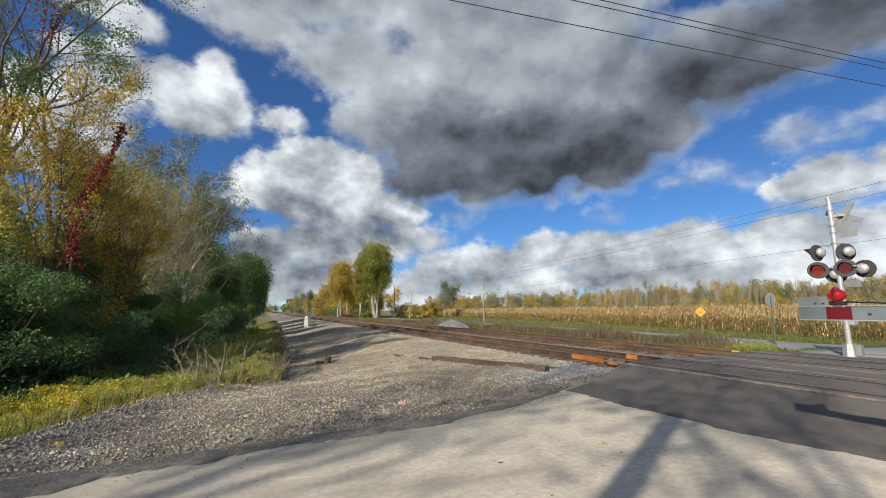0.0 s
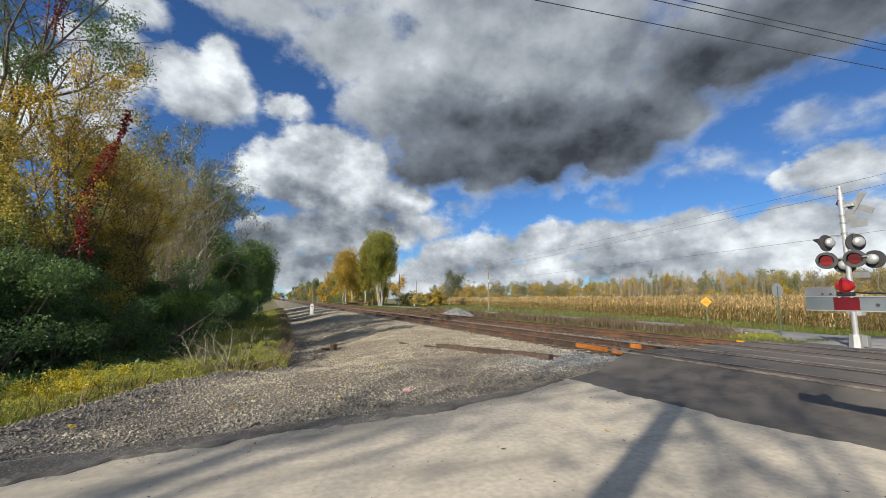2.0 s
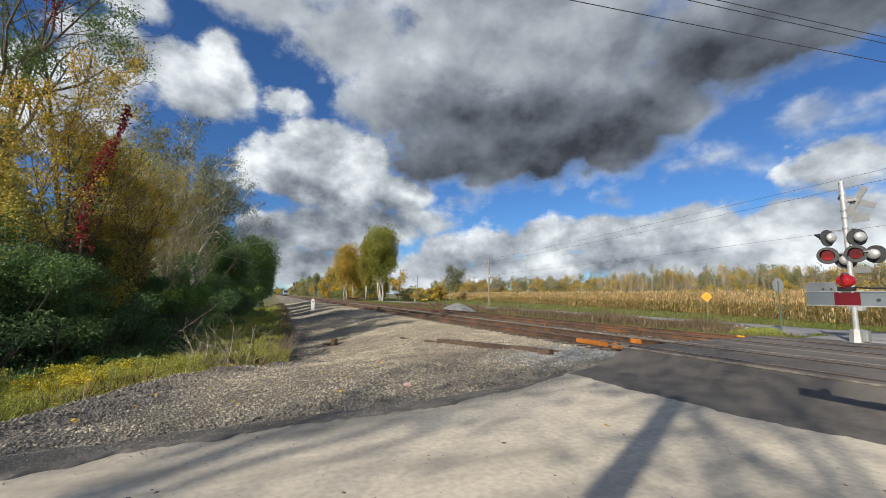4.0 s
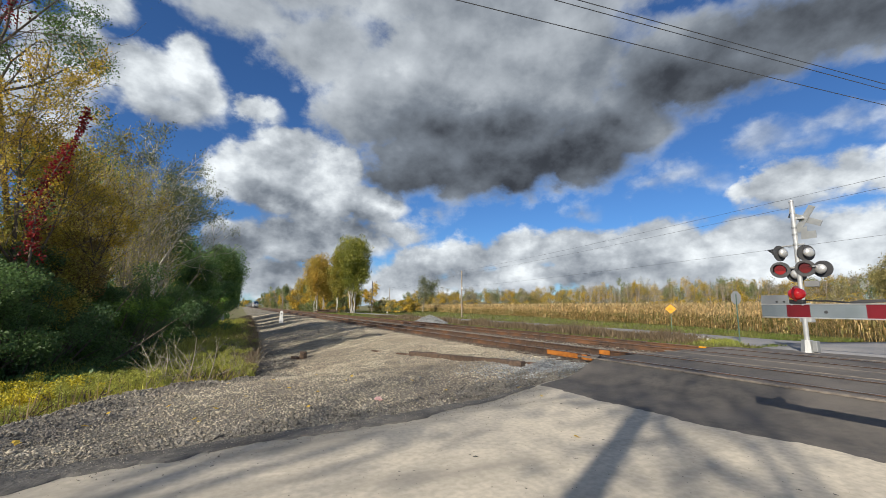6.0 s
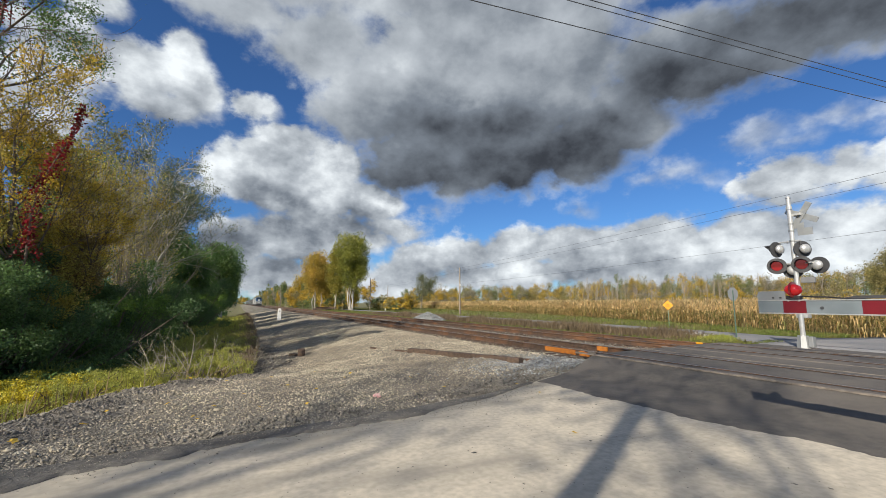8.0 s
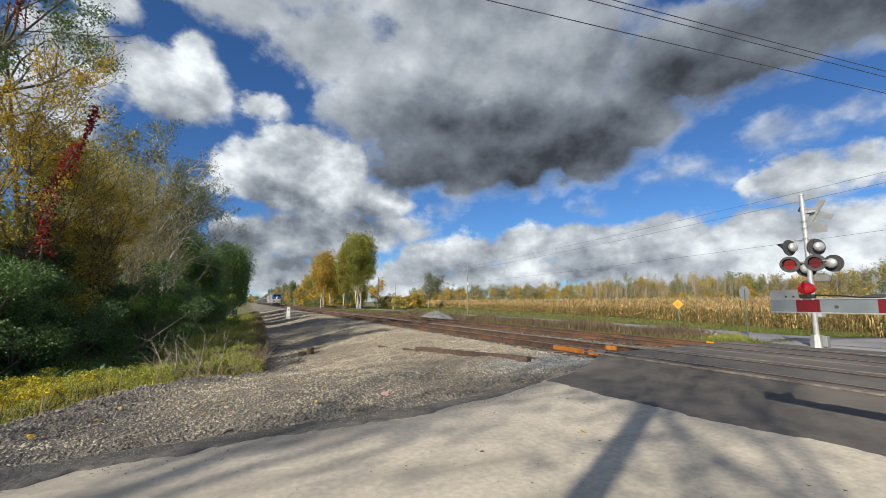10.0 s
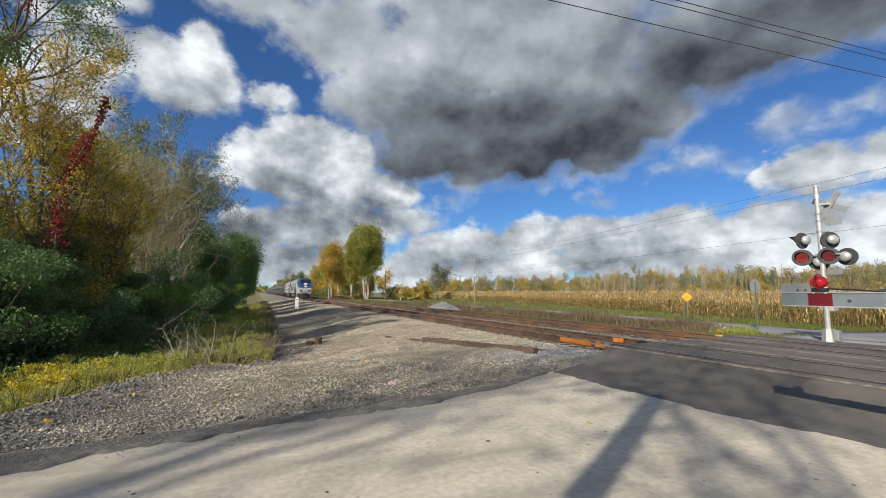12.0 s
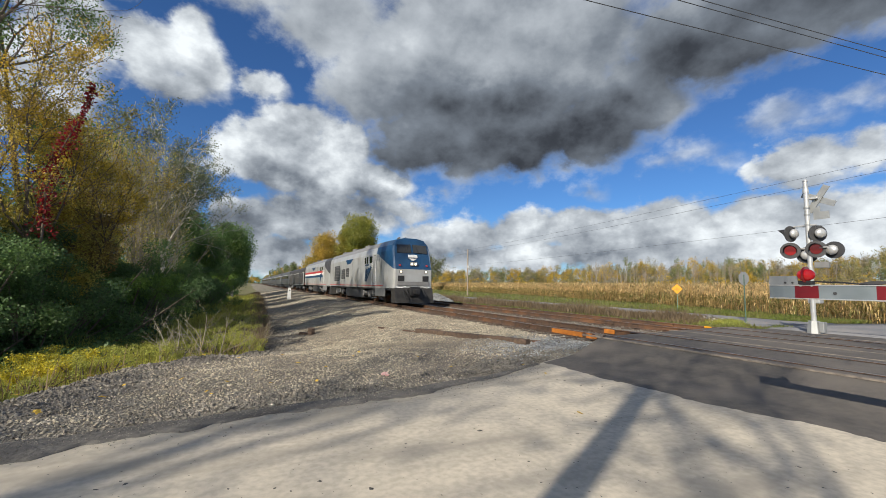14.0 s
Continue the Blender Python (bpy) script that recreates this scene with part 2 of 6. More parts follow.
L_OLIVE = leaf_mat("olive_leaves", (0.56, 0.47, 0.11), (0.40, 0.37, 0.09))
L_RUST = leaf_mat("rusty_leaves", (0.34, 0.23, 0.07), (0.22, 0.17, 0.06))
L_GREY = leaf_mat("grey_green_leaves", (0.20, 0.225, 0.115), (0.13, 0.15, 0.08))
L_YELLOW = leaf_mat("yellow_leaves", (0.575, 0.389, 0.036), (0.345, 0.273, 0.043))
L_ORANGE = leaf_mat("orange_leaves", (0.54, 0.37, 0.07), (0.40, 0.31, 0.06))
L_COTTON = leaf_mat("yellowing_green_leaves", (0.33, 0.325, 0.055), (0.20, 0.225, 0.045))
L_TURNING = leaf_mat("half_turned_leaves", (0.36, 0.30, 0.05), (0.25, 0.24, 0.045))
# leaf colours of the far trees, raised to stand in for sunlight and haze
W_OLIVE = leaf_mat("sunlit_olive_leaves", (0.360, 0.324, 0.132), (0.288, 0.252, 0.108))
W_GREY = leaf_mat("sunlit_grey_leaves", (0.360, 0.324, 0.228), (0.276, 0.264, 0.180))
W_GREEN = leaf_mat("sunlit_green_leaves", (0.213, 0.250, 0.088), (0.150, 0.200, 0.075))
W_GOLD = leaf_mat("sunlit_golden_leaves", (0.616, 0.418, 0.055), (0.462, 0.330, 0.055))
L_RED = leaf_mat("red_vine_leaves", (0.26, 0.018, 0.022), (0.15, 0.014, 0.014))
L_WEED = leaf_mat("weed_leaves", (0.43, 0.42, 0.08), (0.27, 0.31, 0.07))
L_GOLD = leaf_mat("goldenrod_flowers", (0.60, 0.50, 0.04), (0.46, 0.40, 0.04))
L_STRAW = leaf_mat("dry_straw", (0.34, 0.25, 0.13), (0.22, 0.16, 0.08))
L_BRUSH = leaf_mat("brown_brush", (0.25, 0.185, 0.11), (0.17, 0.125, 0.08))
L_GRASS = leaf_mat("short_grass", (0.15, 0.20, 0.04), (0.21, 0.20, 0.06))
L_CORN = leaf_mat("dry_corn_leaves", (0.72, 0.54, 0.28), (0.60, 0.44, 0.21))
L_CORN_GREEN = leaf_mat("half_green_corn_leaves", (0.20, 0.21, 0.06), (0.28, 0.24, 0.08))
M_SILVER = mat("silver_paint", (0.42, 0.43, 0.43), (0.37, 0.38, 0.38), 1.5, 0.38, 0.0, metal=0.25, big=(0.33, 0.32, 0.30), big_scale=0.9)
M_BLUE = mat("blue_paint", (0.008, 0.050, 0.125), (0.007, 0.042, 0.105), 1.5, 0.42, coat=0.1)
M_WHITE = mat("white_paint", (0.78, 0.78, 0.76), (0.70, 0.70, 0.68), 3.0, 0.5)
M_REDPAINT = mat("red_paint", (0.50, 0.035, 0.03), (0.42, 0.03, 0.028), 3.0, 0.45)
M_DARK = mat("dark_grey_steel", (0.055, 0.056, 0.06), (0.035, 0.035, 0.038), 5.0, 0.6, 0.2)
M_PLOUGH = mat("grimy_black_steel", (0.035, 0.033, 0.031), (0.02, 0.019, 0.018), 4.0, 0.7, 0.2)
M_BLACK = mat("black_paint", (0.022, 0.022, 0.024), (0.015, 0.015, 0.016), 5.0, 0.6)
M_GREY = mat("mid_grey_paint", (0.20, 0.20, 0.20), (0.16, 0.16, 0.16), 4.0, 0.55)
M_GLASS = mat("dark_window_glass", (0.012, 0.014, 0.017), (0.01, 0.011, 0.013), 2.0, 0.06, coat=0.5)
M_GLOW = mat("headlight", (0.9, 0.85, 0.7), None, 2.0, 0.3, emit=(1.0, 0.86, 0.62), power=1.2)
M_STAINLESS = mat("fluted_stainless", (0.115, 0.11, 0.103), (0.085, 0.08, 0.076), 2.0, 0.45, metal=0.35, big=(0.08, 0.074, 0.07), big_scale=0.7)
M_CARDARK = mat("dark_car_side", (0.062, 0.056, 0.05), (0.045, 0.041, 0.038), 2.0, 0.55, metal=0.2)
M_ALU = mat("aluminium", (0.62, 0.62, 0.61), (0.50, 0.50, 0.49), 5.0, 0.38, metal=0.55)
M_SIGNBACK = mat("dull_sign_back", (0.36, 0.37, 0.37), (0.30, 0.31, 0.31), 4.0, 0.5, metal=0.5)
M_GATE_WHITE = mat("grey_white_reflective_band", (0.19, 0.22, 0.24), (0.16, 0.19, 0.205), 5.0, 0.4)
M_GATE_RED = mat("dark_red_reflective_band", (0.15, 0.006, 0.012), (0.125, 0.005, 0.01), 5.0, 0.4)
M_RED_LENS = mat("red_lens", (0.05, 0.003, 0.004), (0.04, 0.002, 0.003), 3.0, 0.15, emit=(1.0, 0.02, 0.02), power=0.10, coat=0.5)
M_RED_LIT = mat("lit_red_lens", (0.16, 0.006, 0.008), (0.12, 0.004, 0.006), 3.0, 0.15, emit=(1.0, 0.02, 0.02), power=0.16, coat=0.5)
M_RED_DIM = mat("dim_red_lens", (0.13, 0.008, 0.01), (0.10, 0.006, 0.008), 3.0, 0.15, emit=(1.0, 0.02, 0.02), power=0.08, coat=0.5)
M_YELLOW_SIGN = mat("amber_sign_sheet", (0.72, 0.33, 0.01), (0.66, 0.30, 0.01), 3.0, 0.45)
M_SIGNGREEN = mat("green_sign_post", (0.10, 0.17, 0.13), (0.07, 0.12, 0.09), 4.0, 0.6)
M_PINK = mat("pink_paper_scrap", (0.62, 0.30, 0.30), (0.7, 0.55, 0.5), 20.0, 0.9)
M_YLEAF = mat("fallen_yellow_leaf", (0.62, 0.42, 0.05), (0.5, 0.32, 0.05), 20.0, 0.7)
M_SHED = mat("weathered_shed_boards", (0.27, 0.22, 0.17), (0.18, 0.15, 0.12), 3.0, 0.9)


# ---------------------------------------------------------------- building helpers
def part(name, bm, material, parent=None, label="", smooth=False):
    """Links a bmesh as one mesh object under a thing or a part."""
    me = bpy.data.meshes.new(name)
    bm.to_mesh(me)
    bm.free()
    for ma in material if isinstance(material, (list, tuple)) else [material]:
        me.materials.append(ma)
    if smooth:
        for p in me.polygons:
            p.use_smooth = True
    ob = new(name, me)
    if parent:
        ob.parent = parent
    if label:
        tagged(ob, label)
    return ob


def thing(name, label, category, group="", kind="", at=None):
    ob = new(name)
    ob.empty_display_size = 0.2
    if at is not None:
        ob.matrix_basis = at
    return tagged(ob, label, category, group, kind)


def array_mesh(name, verts, faces, material):
    """A mesh from arrays: faces all with the same number of corners."""
    verts, faces = np.asarray(verts, np.float32), np.asarray(faces, np.int32)
    me = bpy.data.meshes.new(name)
    me.vertices.add(len(verts))
    me.vertices.foreach_set("co", verts.ravel())
    k = faces.shape[1]
    me.loops.add(faces.size)
    me.loops.foreach_set("vertex_index", faces.ravel())
    me.polygons.add(len(faces))
    me.polygons.foreach_set("loop_start", np.arange(0, faces.size, k, dtype=np.int32))
    me.update(calc_edges=True)
    me.validate()
    me.materials.append(material)
    return me


def box(bm, c, s, bevel=0.0, turn=None):
    """A box of size s about c; its edges rounded by bevel; turn: a matrix about its middle."""
    m = Matrix.Translation(c) @ (turn or Matrix.Identity(4)) @ Matrix.Diagonal((*s, 1))
    made = bmesh.ops.create_cube(bm, size=1.0, matrix=m)
    if bevel:
        edges = {e for v in made["verts"] for e in v.link_edges}
        bmesh.ops.bevel(bm, geom=list(edges), offset=bevel, segments=2, affect="EDGES", profile=0.6)
    return bm


def rod(bm, a, b, r0, r1=None, seg=10):
    """A capped round rod from a to b."""
    a, b = Vector(a), Vector(b)
    q = (b - a).to_track_quat("Z", "Y").to_matrix().to_4x4()
    bmesh.ops.create_cone(bm, cap_ends=True, segments=seg, radius1=r0, radius2=r0 if r1 is None else r1, depth=(b - a).length,
                          matrix=Matrix.Translation((a + b) / 2) @ q)
    return bm


def plate(bm, pts, normal, thick):
    """A flat plate: an outline of 3D points, pushed along the normal."""
    n = Vector(normal) * thick
    lo = [bm.verts.new(Vector(p)) for p in pts]
    hi = [bm.verts.new(Vector(p) + n) for p in pts]
    bm.faces.new(lo), bm.faces.new(hi[::-1])
    for i in range(len(pts)):
        j = (i + 1) % len(pts)
        bm.faces.new((lo[j], lo[i], hi[i], hi[j]))
    bmesh.ops.recalc_face_normals(bm, faces=bm.faces)
    return bm


def loft(rings, closed_ends=(True, True)):
    """A shell through rings of equal numbers of points."""
    bm = B()
    vs = [[bm.verts.new(p) for p in r] for r in rings]
    for a, b in zip(vs[:-1], vs[1:]):
        for i in range(len(a)):
            j = (i + 1) % len(a)
            bm.faces.new((a[i], a[j], b[j], b[i]))
    if closed_ends[0]:
        bm.faces.new(vs[0][::-1])
    if closed_ends[1]:
        bm.faces.new(vs[-1])
    return bm


def B():
    return bmesh.new()


def ramp(v, xs, ys):
    return np.interp(v, xs, ys)


def ease(v, lo, hi):
    k = np.clip((v - lo) / (hi - lo), 0, 1)
    return k * k * (3 - 2 * k)


def wave(x, y, s, seed=0.0):
    """Soft bumps, about -1 to 1, over arrays."""
    return (np.sin(x * s + 1.7 * np.sin(y * s * 0.7 + seed)) + np.sin(y * s * 1.13 + 2.1 * np.sin(x * s * 0.53 + seed * 2))) * 0.5


# ---------------------------------------------------------------- ground
TRACK_X = (9.6, 13.6)
RAIL_TOP = 0.32


def road_edge(x):
    return ramp(x, [-40, -2.25, 1.3, 4.0, 5.6, 8.6, 16, 18.8, 22.2, 26, 34, 60, 90], [4.6, 5.5, 5.85, 6.35, 7.0, 8.2, 8.9, 9.3, 10.6, 10.2, 7.5, 5.5, 5.0])


def gravel_edge(y):
    return ramp(y, [5.0, 7.3, 8.2, 9.5, 11.3, 13.1, 21.9, 55, 160, 600], [-4.0, -3.1, -2.6, -2.0, -0.8, 0.45, 1.0, 1.6, 2.0, 2.5])


def road_z(x, y=0.0):
    return 0.012 + 0.285 * ease(x, 6.8, 8.75) - 0.21 * ease(x, 14.9, 18.5) - 0.08 * ease(x, 19, 26)


def ground_z(x, y):
    """Height of the ground sheet."""
    x, y = np.asarray(x, float), np.asarray(y, float)
    off = x - gravel_edge(y)
    near = 1 - ease(y, 9, 16)
    bed = -0.72 + 0.82 * ease(x, 1.0, 7.6)
    flat = -0.06 + 0.16 * ease(x, 3.5, 8.0)
    z = bed * (1 - near) + flat * near
    z = z + 0.10 * np.exp(-((off - 0.35) / 0.4) ** 2) * near
    left = -1.05 + 0.35 * ease(-off, 4, 11)
    z = np.where(off < 0.5, left + (z - left) * ease(off, -1.9, 0.5), z)
    bumps = wave(x, y, 2.2, 0.4) * 0.03 + wave(x, y, 5.1, 1.1) * 0.018
    z = z + bumps * (1 - ease(x, 6.6, 8.0)) * ease(y, 6.0, 7.5)
    z = z - 0.32 * ease(x, 15.4, 18.5) + 0.011 * np.maximum(x - 34, 0) * (x < 420) + 0.011 * 386 * (x >= 420)
    side = road_edge(x) + 0.05 - y
    sunk = road_z(x) - 0.14
    inroad = ease(side, -0.25, 0.10) * ease(y, -7.2, -6.8)
    return z * (1 - inroad) + sunk * inroad


def spaced(*runs):
    out = []
    for a, b, n in runs:
        out.append(np.linspace(a, b, n, endpoint=False))
    return np.concatenate(out + [[runs[-1][1]]])


def sheet(name, xs, ys, zf, material, label, category):
    gx, gy = np.meshgrid(xs, ys)
    v = np.stack([gx, gy, zf(gx, gy)], -1).reshape(-1, 3)
    i = np.arange(len(xs) * len(ys)).reshape(len(ys), len(xs))
    f = np.stack([i[:-1, :-1], i[:-1, 1:], i[1:, 1:], i[1:, :-1]], -1).reshape(-1, 4)
    me = array_mesh(name, v, f, material)
    me.polygons.foreach_set("use_smooth", np.ones(len(me.polygons), bool))
    return tagged(new(name, me), label, category, kind="structure")


def make_ground():
    xs = spaced((-900, -60, 12), (-60, -8, 22), (-8, 9, 110), (9, 34, 60), (34, 120, 20), (120, 1500, 20))
    ys = spaced((-500, -30, 10), (-30, 2, 20), (2, 26, 150), (26, 80, 70), (80, 300, 40), (300, 2400, 20))
    sheet("ground", xs, ys, ground_z, M_SOIL, "grassy soil reaching to the horizon beside the railway", "ground")
    # gravel: laid over the soil between the weeds and the far side of the tracks
    t = np.linspace(0, 1, 120)
    ys2 = spaced((5.2, 22, 130), (22, 70, 90), (70, 220, 50), (220, 620, 20))
    gx = gravel_edge(ys2)[:, None] - 0.15 + (18.4 - gravel_edge(ys2)[:, None] + 0.15) * t[None, :]
    gy = np.repeat(ys2[:, None], len(t), 1)
    lift = 0.03 * ease(gx - gravel_edge(gy), -0.15, 0.25) * (1 - ease(gx, 17.6, 18.4))
    gzz = ground_z(gx, gy) + lift - 0.012 + wave(gx, gy, 9.0, 0.2) * 0.008
    v = np.stack([gx, gy, gzz], -1).reshape(-1, 3)
    i = np.arange(len(ys2) * len(t)).reshape(len(ys2), len(t))
    f = np.stack([i[:-1, :-1], i[:-1, 1:], i[1:, 1:], i[1:, :-1]], -1).reshape(-1, 4)
    me = array_mesh("gravel_bed", v, f, M_GRAVEL)
    me.polygons.foreach_set("use_smooth", np.ones(len(me.polygons), bool))
    tagged(new("gravel_bed", me), "grey crushed-stone gravel beside the railway track", "gravel", kind="structure")


def strip(name, xs, lo, hi, zf, material, label, category, rows=14, kind="structure", skirt=0.12):
    """A paved surface between two edges y = lo(x) and hi(x), with its rim turned down."""
    xs = np.asarray(xs)
    k = np.linspace(0, 1, rows)
    gx = np.repeat(xs[:, None], rows, 1)
    a, b = lo(xs)[:, None], hi(xs)[:, None]
    gy = a + (b - a) * k[None, :]
    gzz = zf(gx, gy)
    gx, gy, gzz = (np.concatenate([q[:, :1], q, q[:, -1:]], 1) for q in (gx, gy, gzz))
    gzz[:, 0] -= skirt
    gzz[:, -1] -= skirt
    gzz = np.concatenate([gzz[:1] - skirt, gzz, gzz[-1:] - skirt])
    gx, gy = (np.concatenate([q[:1], q, q[-1:]]) for q in (gx, gy))
    v = np.stack([gx, gy, gzz], -1).reshape(-1, 3)
    i = np.arange(v.shape[0]).reshape(gx.shape)
    f = np.stack([i[:-1, :-1], i[1:, :-1], i[1:, 1:], i[:-1, 1:]], -1).reshape(-1, 4)
    me = array_mesh(name, v, f, material)
    return tagged(new(name, me), label, category, kind=kind)


def jag(x, s=1.0):
    return 0.035 * s * (np.sin(x * 2.1) + np.sin(x * 4.7 + 2.0) * np.sin(x * 0.83) + 0.6 * np.sin(x * 9.7 + 1.0) * np.sin(x * 1.9) + 0.5 * np.sin(x * 23.1) * np.sin(x * 3.3))


def wandering(x):
    """The inner line of the tar: long tongues along the road with a little crumbling."""
    return 0.16 * np.sin(x * 0.9 + 1) + 0.10 * np.sin(x * 2.3) * np.sin(x * 0.41) + 0.05 * np.sin(x * 4.3 + 0.7) + 0.025 * np.sin(x * 9.1) * np.sin(x * 2.7) + 0.035 * np.sin(x * 13.7 + 2) * np.sin(x * 3.1) + 0.018 * np.sin(x * 29) * np.sin(x * 5.3)


def lane_near(y):
    return ramp(y, [9.8, 12, 14, 20, 34, 420], [20.9, 22.3, 24.8, 25.6, 26.2, 31])


def lane_far(y):
    return ramp(y, [9.8, 12.7, 17.4, 23, 40, 420], [28.2, 27.4, 28.4, 29.2, 30, 35])


def make_roads():
    strip("road", np.linspace(-40, 6.75, 190), lambda x: 0 * x - 7, lambda x: road_edge(x) + jag(x, 0.9), road_z, M_CONCRETE,
          "pale worn pavement of the road before the crossing", "road")
    # tarred rim of the old pavement
    strip("road_rim", np.linspace(-14, 5.5, 1100), lambda x: road_edge(x) - 0.02 + (wandering(x) - 0.44) * ramp(x, [1.5, 3.6, 5.0], [1.0, 0.35, 0.08]), lambda x: road_edge(x) + 0.17 + jag(x, 1.0),
          lambda x, y: road_z(x) + 0.006 - 0.06 * ease(y - road_edge(x), 0.06, 0.18), M_TAR, "dark tarry crumbling rim of the pavement", "road edge", rows=5, skirt=0.1)
    # fresh asphalt across the tracks; its near seam runs across the road
    def seam(y):
        return 5.58 + 0.04 * np.sin(y * 3.1) + 0.02 * np.sin(y * 7.7) + 0.02 * np.sin(y * 19.0) * np.sin(y * 2.7) + 0.015 * np.sin(y * 37.0) * np.sin(y * 5.1) + ramp(y, [-7, 2.4, 4.0, 7.2], [0.8, 0.35, 0.0, -0.15])
    ys = np.linspace(-7, 7.15, 420)
    k = np.linspace(0, 1, 40)
    gy = np.repeat(ys[:, None], len(k), 1)
    s = seam(ys)[:, None]
    gx = s + (18.6 - s) * k[None, :]
    top = road_edge(gx)
    gy = gy + (top - 7.15) * ease(gy, 1.0, 7.15)
    gzz = road_z(gx) + 0.008
    gzz[:, 0] -= 0.03
    gzz[-1, :] -= 0.12
    v = np.stack([gx, gy, gzz], -1).reshape(-1, 3)
    i = np.arange(v.shape[0]).reshape(gx.shape)
    f = np.stack([i[:-1, :-1], i[:-1, 1:], i[1:, 1:], i[1:, :-1]], -1).reshape(-1, 4)
    tagged(new("crossing_asphalt", array_mesh("crossing_asphalt", v, f, M_ASPHALT)), "fresh dark asphalt across the railway tracks", "road", kind="structure")
    strip("road_far", np.linspace(18.6, 400, 160), lambda x: 0 * x - 7, lambda x: road_edge(x), lambda x, y: road_z(x) - 0.004 + 0.011 * np.maximum(x - 34, 0), M_ROAD_OLD,
          "old grey asphalt road beyond the crossing", "road")
    side = strip("side_road", np.concatenate([np.linspace(9.8, 40, 120), np.linspace(42, 420, 90)]), lane_near, lane_far,
                 lambda y, x: 0 * x - 0.115 + 0.02 * np.exp(-(y - 10) / 6), M_ROAD_OLD, "narrow grey lane running along the cornfield", "road")
    me = side.data
    co = np.empty(len(me.vertices) * 3, np.float32)
    me.vertices.foreach_get("co", co)
    co = co.reshape(-1, 3)[:, [1, 0, 2]]
    me.vertices.foreach_set("co", np.ascontiguousarray(co).ravel())
    me.flip_normals()


make_ground()
make_roads()


# ---------------------------------------------------------------- railway track
def rail_profile(bm, x, y0, y1):
    pts = [(-0.07, -0.17), (0.07, -0.17), (0.07, -0.155), (0.012, -0.135), (0.012, -0.045), (0.036, -0.035), (0.036, -0.004), (0.026, 0.0),
           (-0.026, 0.0), (-0.036, -0.004), (-0.036, -0.035), (-0.012, -0.045), (-0.012, -0.135), (-0.07, -0.155)]
    a = [bm.verts.new((x + px, y0, RAIL_TOP + pz)) for px, pz in pts]
    b = [bm.verts.new((x + px, y1, RAIL_TOP + pz)) for px, pz in pts]
    for i in range(len(pts)):
        j = (i + 1) % len(pts)
        fc = bm.faces.new((a[i], a[j], b[j], b[i]))
        fc.material_index = 1 if i == 7 else 0
    bm.faces.new(a[::-1]), bm.faces.new(b)
    return bm


def tie_mesh():
    bm = box(B(), (0, 0, 0), (2.6, 0.23, 0.18), 0.012)
    me = bpy.data.meshes.new("tie")
    bm.to_mesh(me)
    bm.free()
    me.materials.append(M_TIE)
    return me


def make_tracks():
    me = tie_mesh()
    rng = random.Random(4)
    for k, tx in enumerate(TRACK_X):
        track = thing("railway_track", "rusty steel railway track on dark wooden ties in ballast", "railway track", "parallel tracks", "structure")
        for sx in (-0.7525, 0.7525):
            part("rail", rail_profile(B(), tx + sx, -250, 900), [M_RAIL, M_RAILTOP], track)
        n, y = 0, 8.75
        rest = B()
        while y < 420:
            m = pose(tx + rng.uniform(-0.05, 0.05), y, RAIL_TOP - 0.17 - 0.09 + 0.004, 0, 0, rng.uniform(-1.5, 1.5))
            if n < 150:
                ob = new("tie", me)
                ob.matrix_basis, ob.parent = m, track
            elif y < 200:
                box(rest, (tx, y, RAIL_TOP - 0.256), (2.6, 0.23, 0.18))
            n, y = n + 1, y + 0.53 + rng.uniform(-0.03, 0.03)
        tagged(part("far_ties", rest, M_TIE, track), kind="stuff")
        # bolted joint bars on the near rail
        for yy in (12.8, 24.6, 36.4, 9.9):
            for sx in (-0.7525, 0.7525):
                part("joint_bar", box(B(), (tx + sx - 0.03, yy + sx, RAIL_TOP - 0.09), (0.035, 0.9, 0.075), 0.006), M_RAIL, track)
    # crossing: gaps beside the rails, pale panel rims
    for tx in TRACK_X:
        for sx, g in ((-0.7525, 1), (0.7525, -1)):
            for o in (g * 0.075, -g * 0.06):
                bm = box(B(), (tx + sx + o, 0.6, RAIL_TOP - 0.022), (0.06, 16.2, 0.014))
                tagged(part("flangeway", bm, M_BLACK), "dark narrow gap beside the rail in the crossing", "flangeway", kind="structure")
    for x in (8.45, 10.85, 12.05, 14.8):
        tagged(part("crossing_panel_edge", box(B(), (x, 0.8, RAIL_TOP - 0.022), (0.10, 15.8, 0.03), 0.005), M_PANEL), "pale worn timber edge of the crossing panels", "crossing panel", kind="structure")


make_tracks()


# ---------------------------------------------------------------- plants
def leaf_arrays(c, size, rng, aspect=0.55, flat=0.0):
    """Small folded diamond leaves about the centres c."""
    n = len(c)
    d = rng.normal(size=(n, 3))
    d[:, 2] = d[:, 2] * (1 - flat) - 0.15
    d /= np.linalg.norm(d, axis=1)[:, None]
    e = np.cross(d, rng.normal(size=(n, 3)))
    e /= np.linalg.norm(e, axis=1)[:, None] + 1e-9
    nn = np.cross(d, e)
    s = (size * rng.uniform(0.6, 1.3, n))[:, None]
    w = s * aspect * 0.5
    v = np.stack([c - d * s * 0.5, c + e * w + nn * w * 0.4, c + d * s * 0.5, c - e * w + nn * w * 0.4], 1).reshape(-1, 3)
    f = np.arange(4 * n).reshape(n, 4)
    return v, f


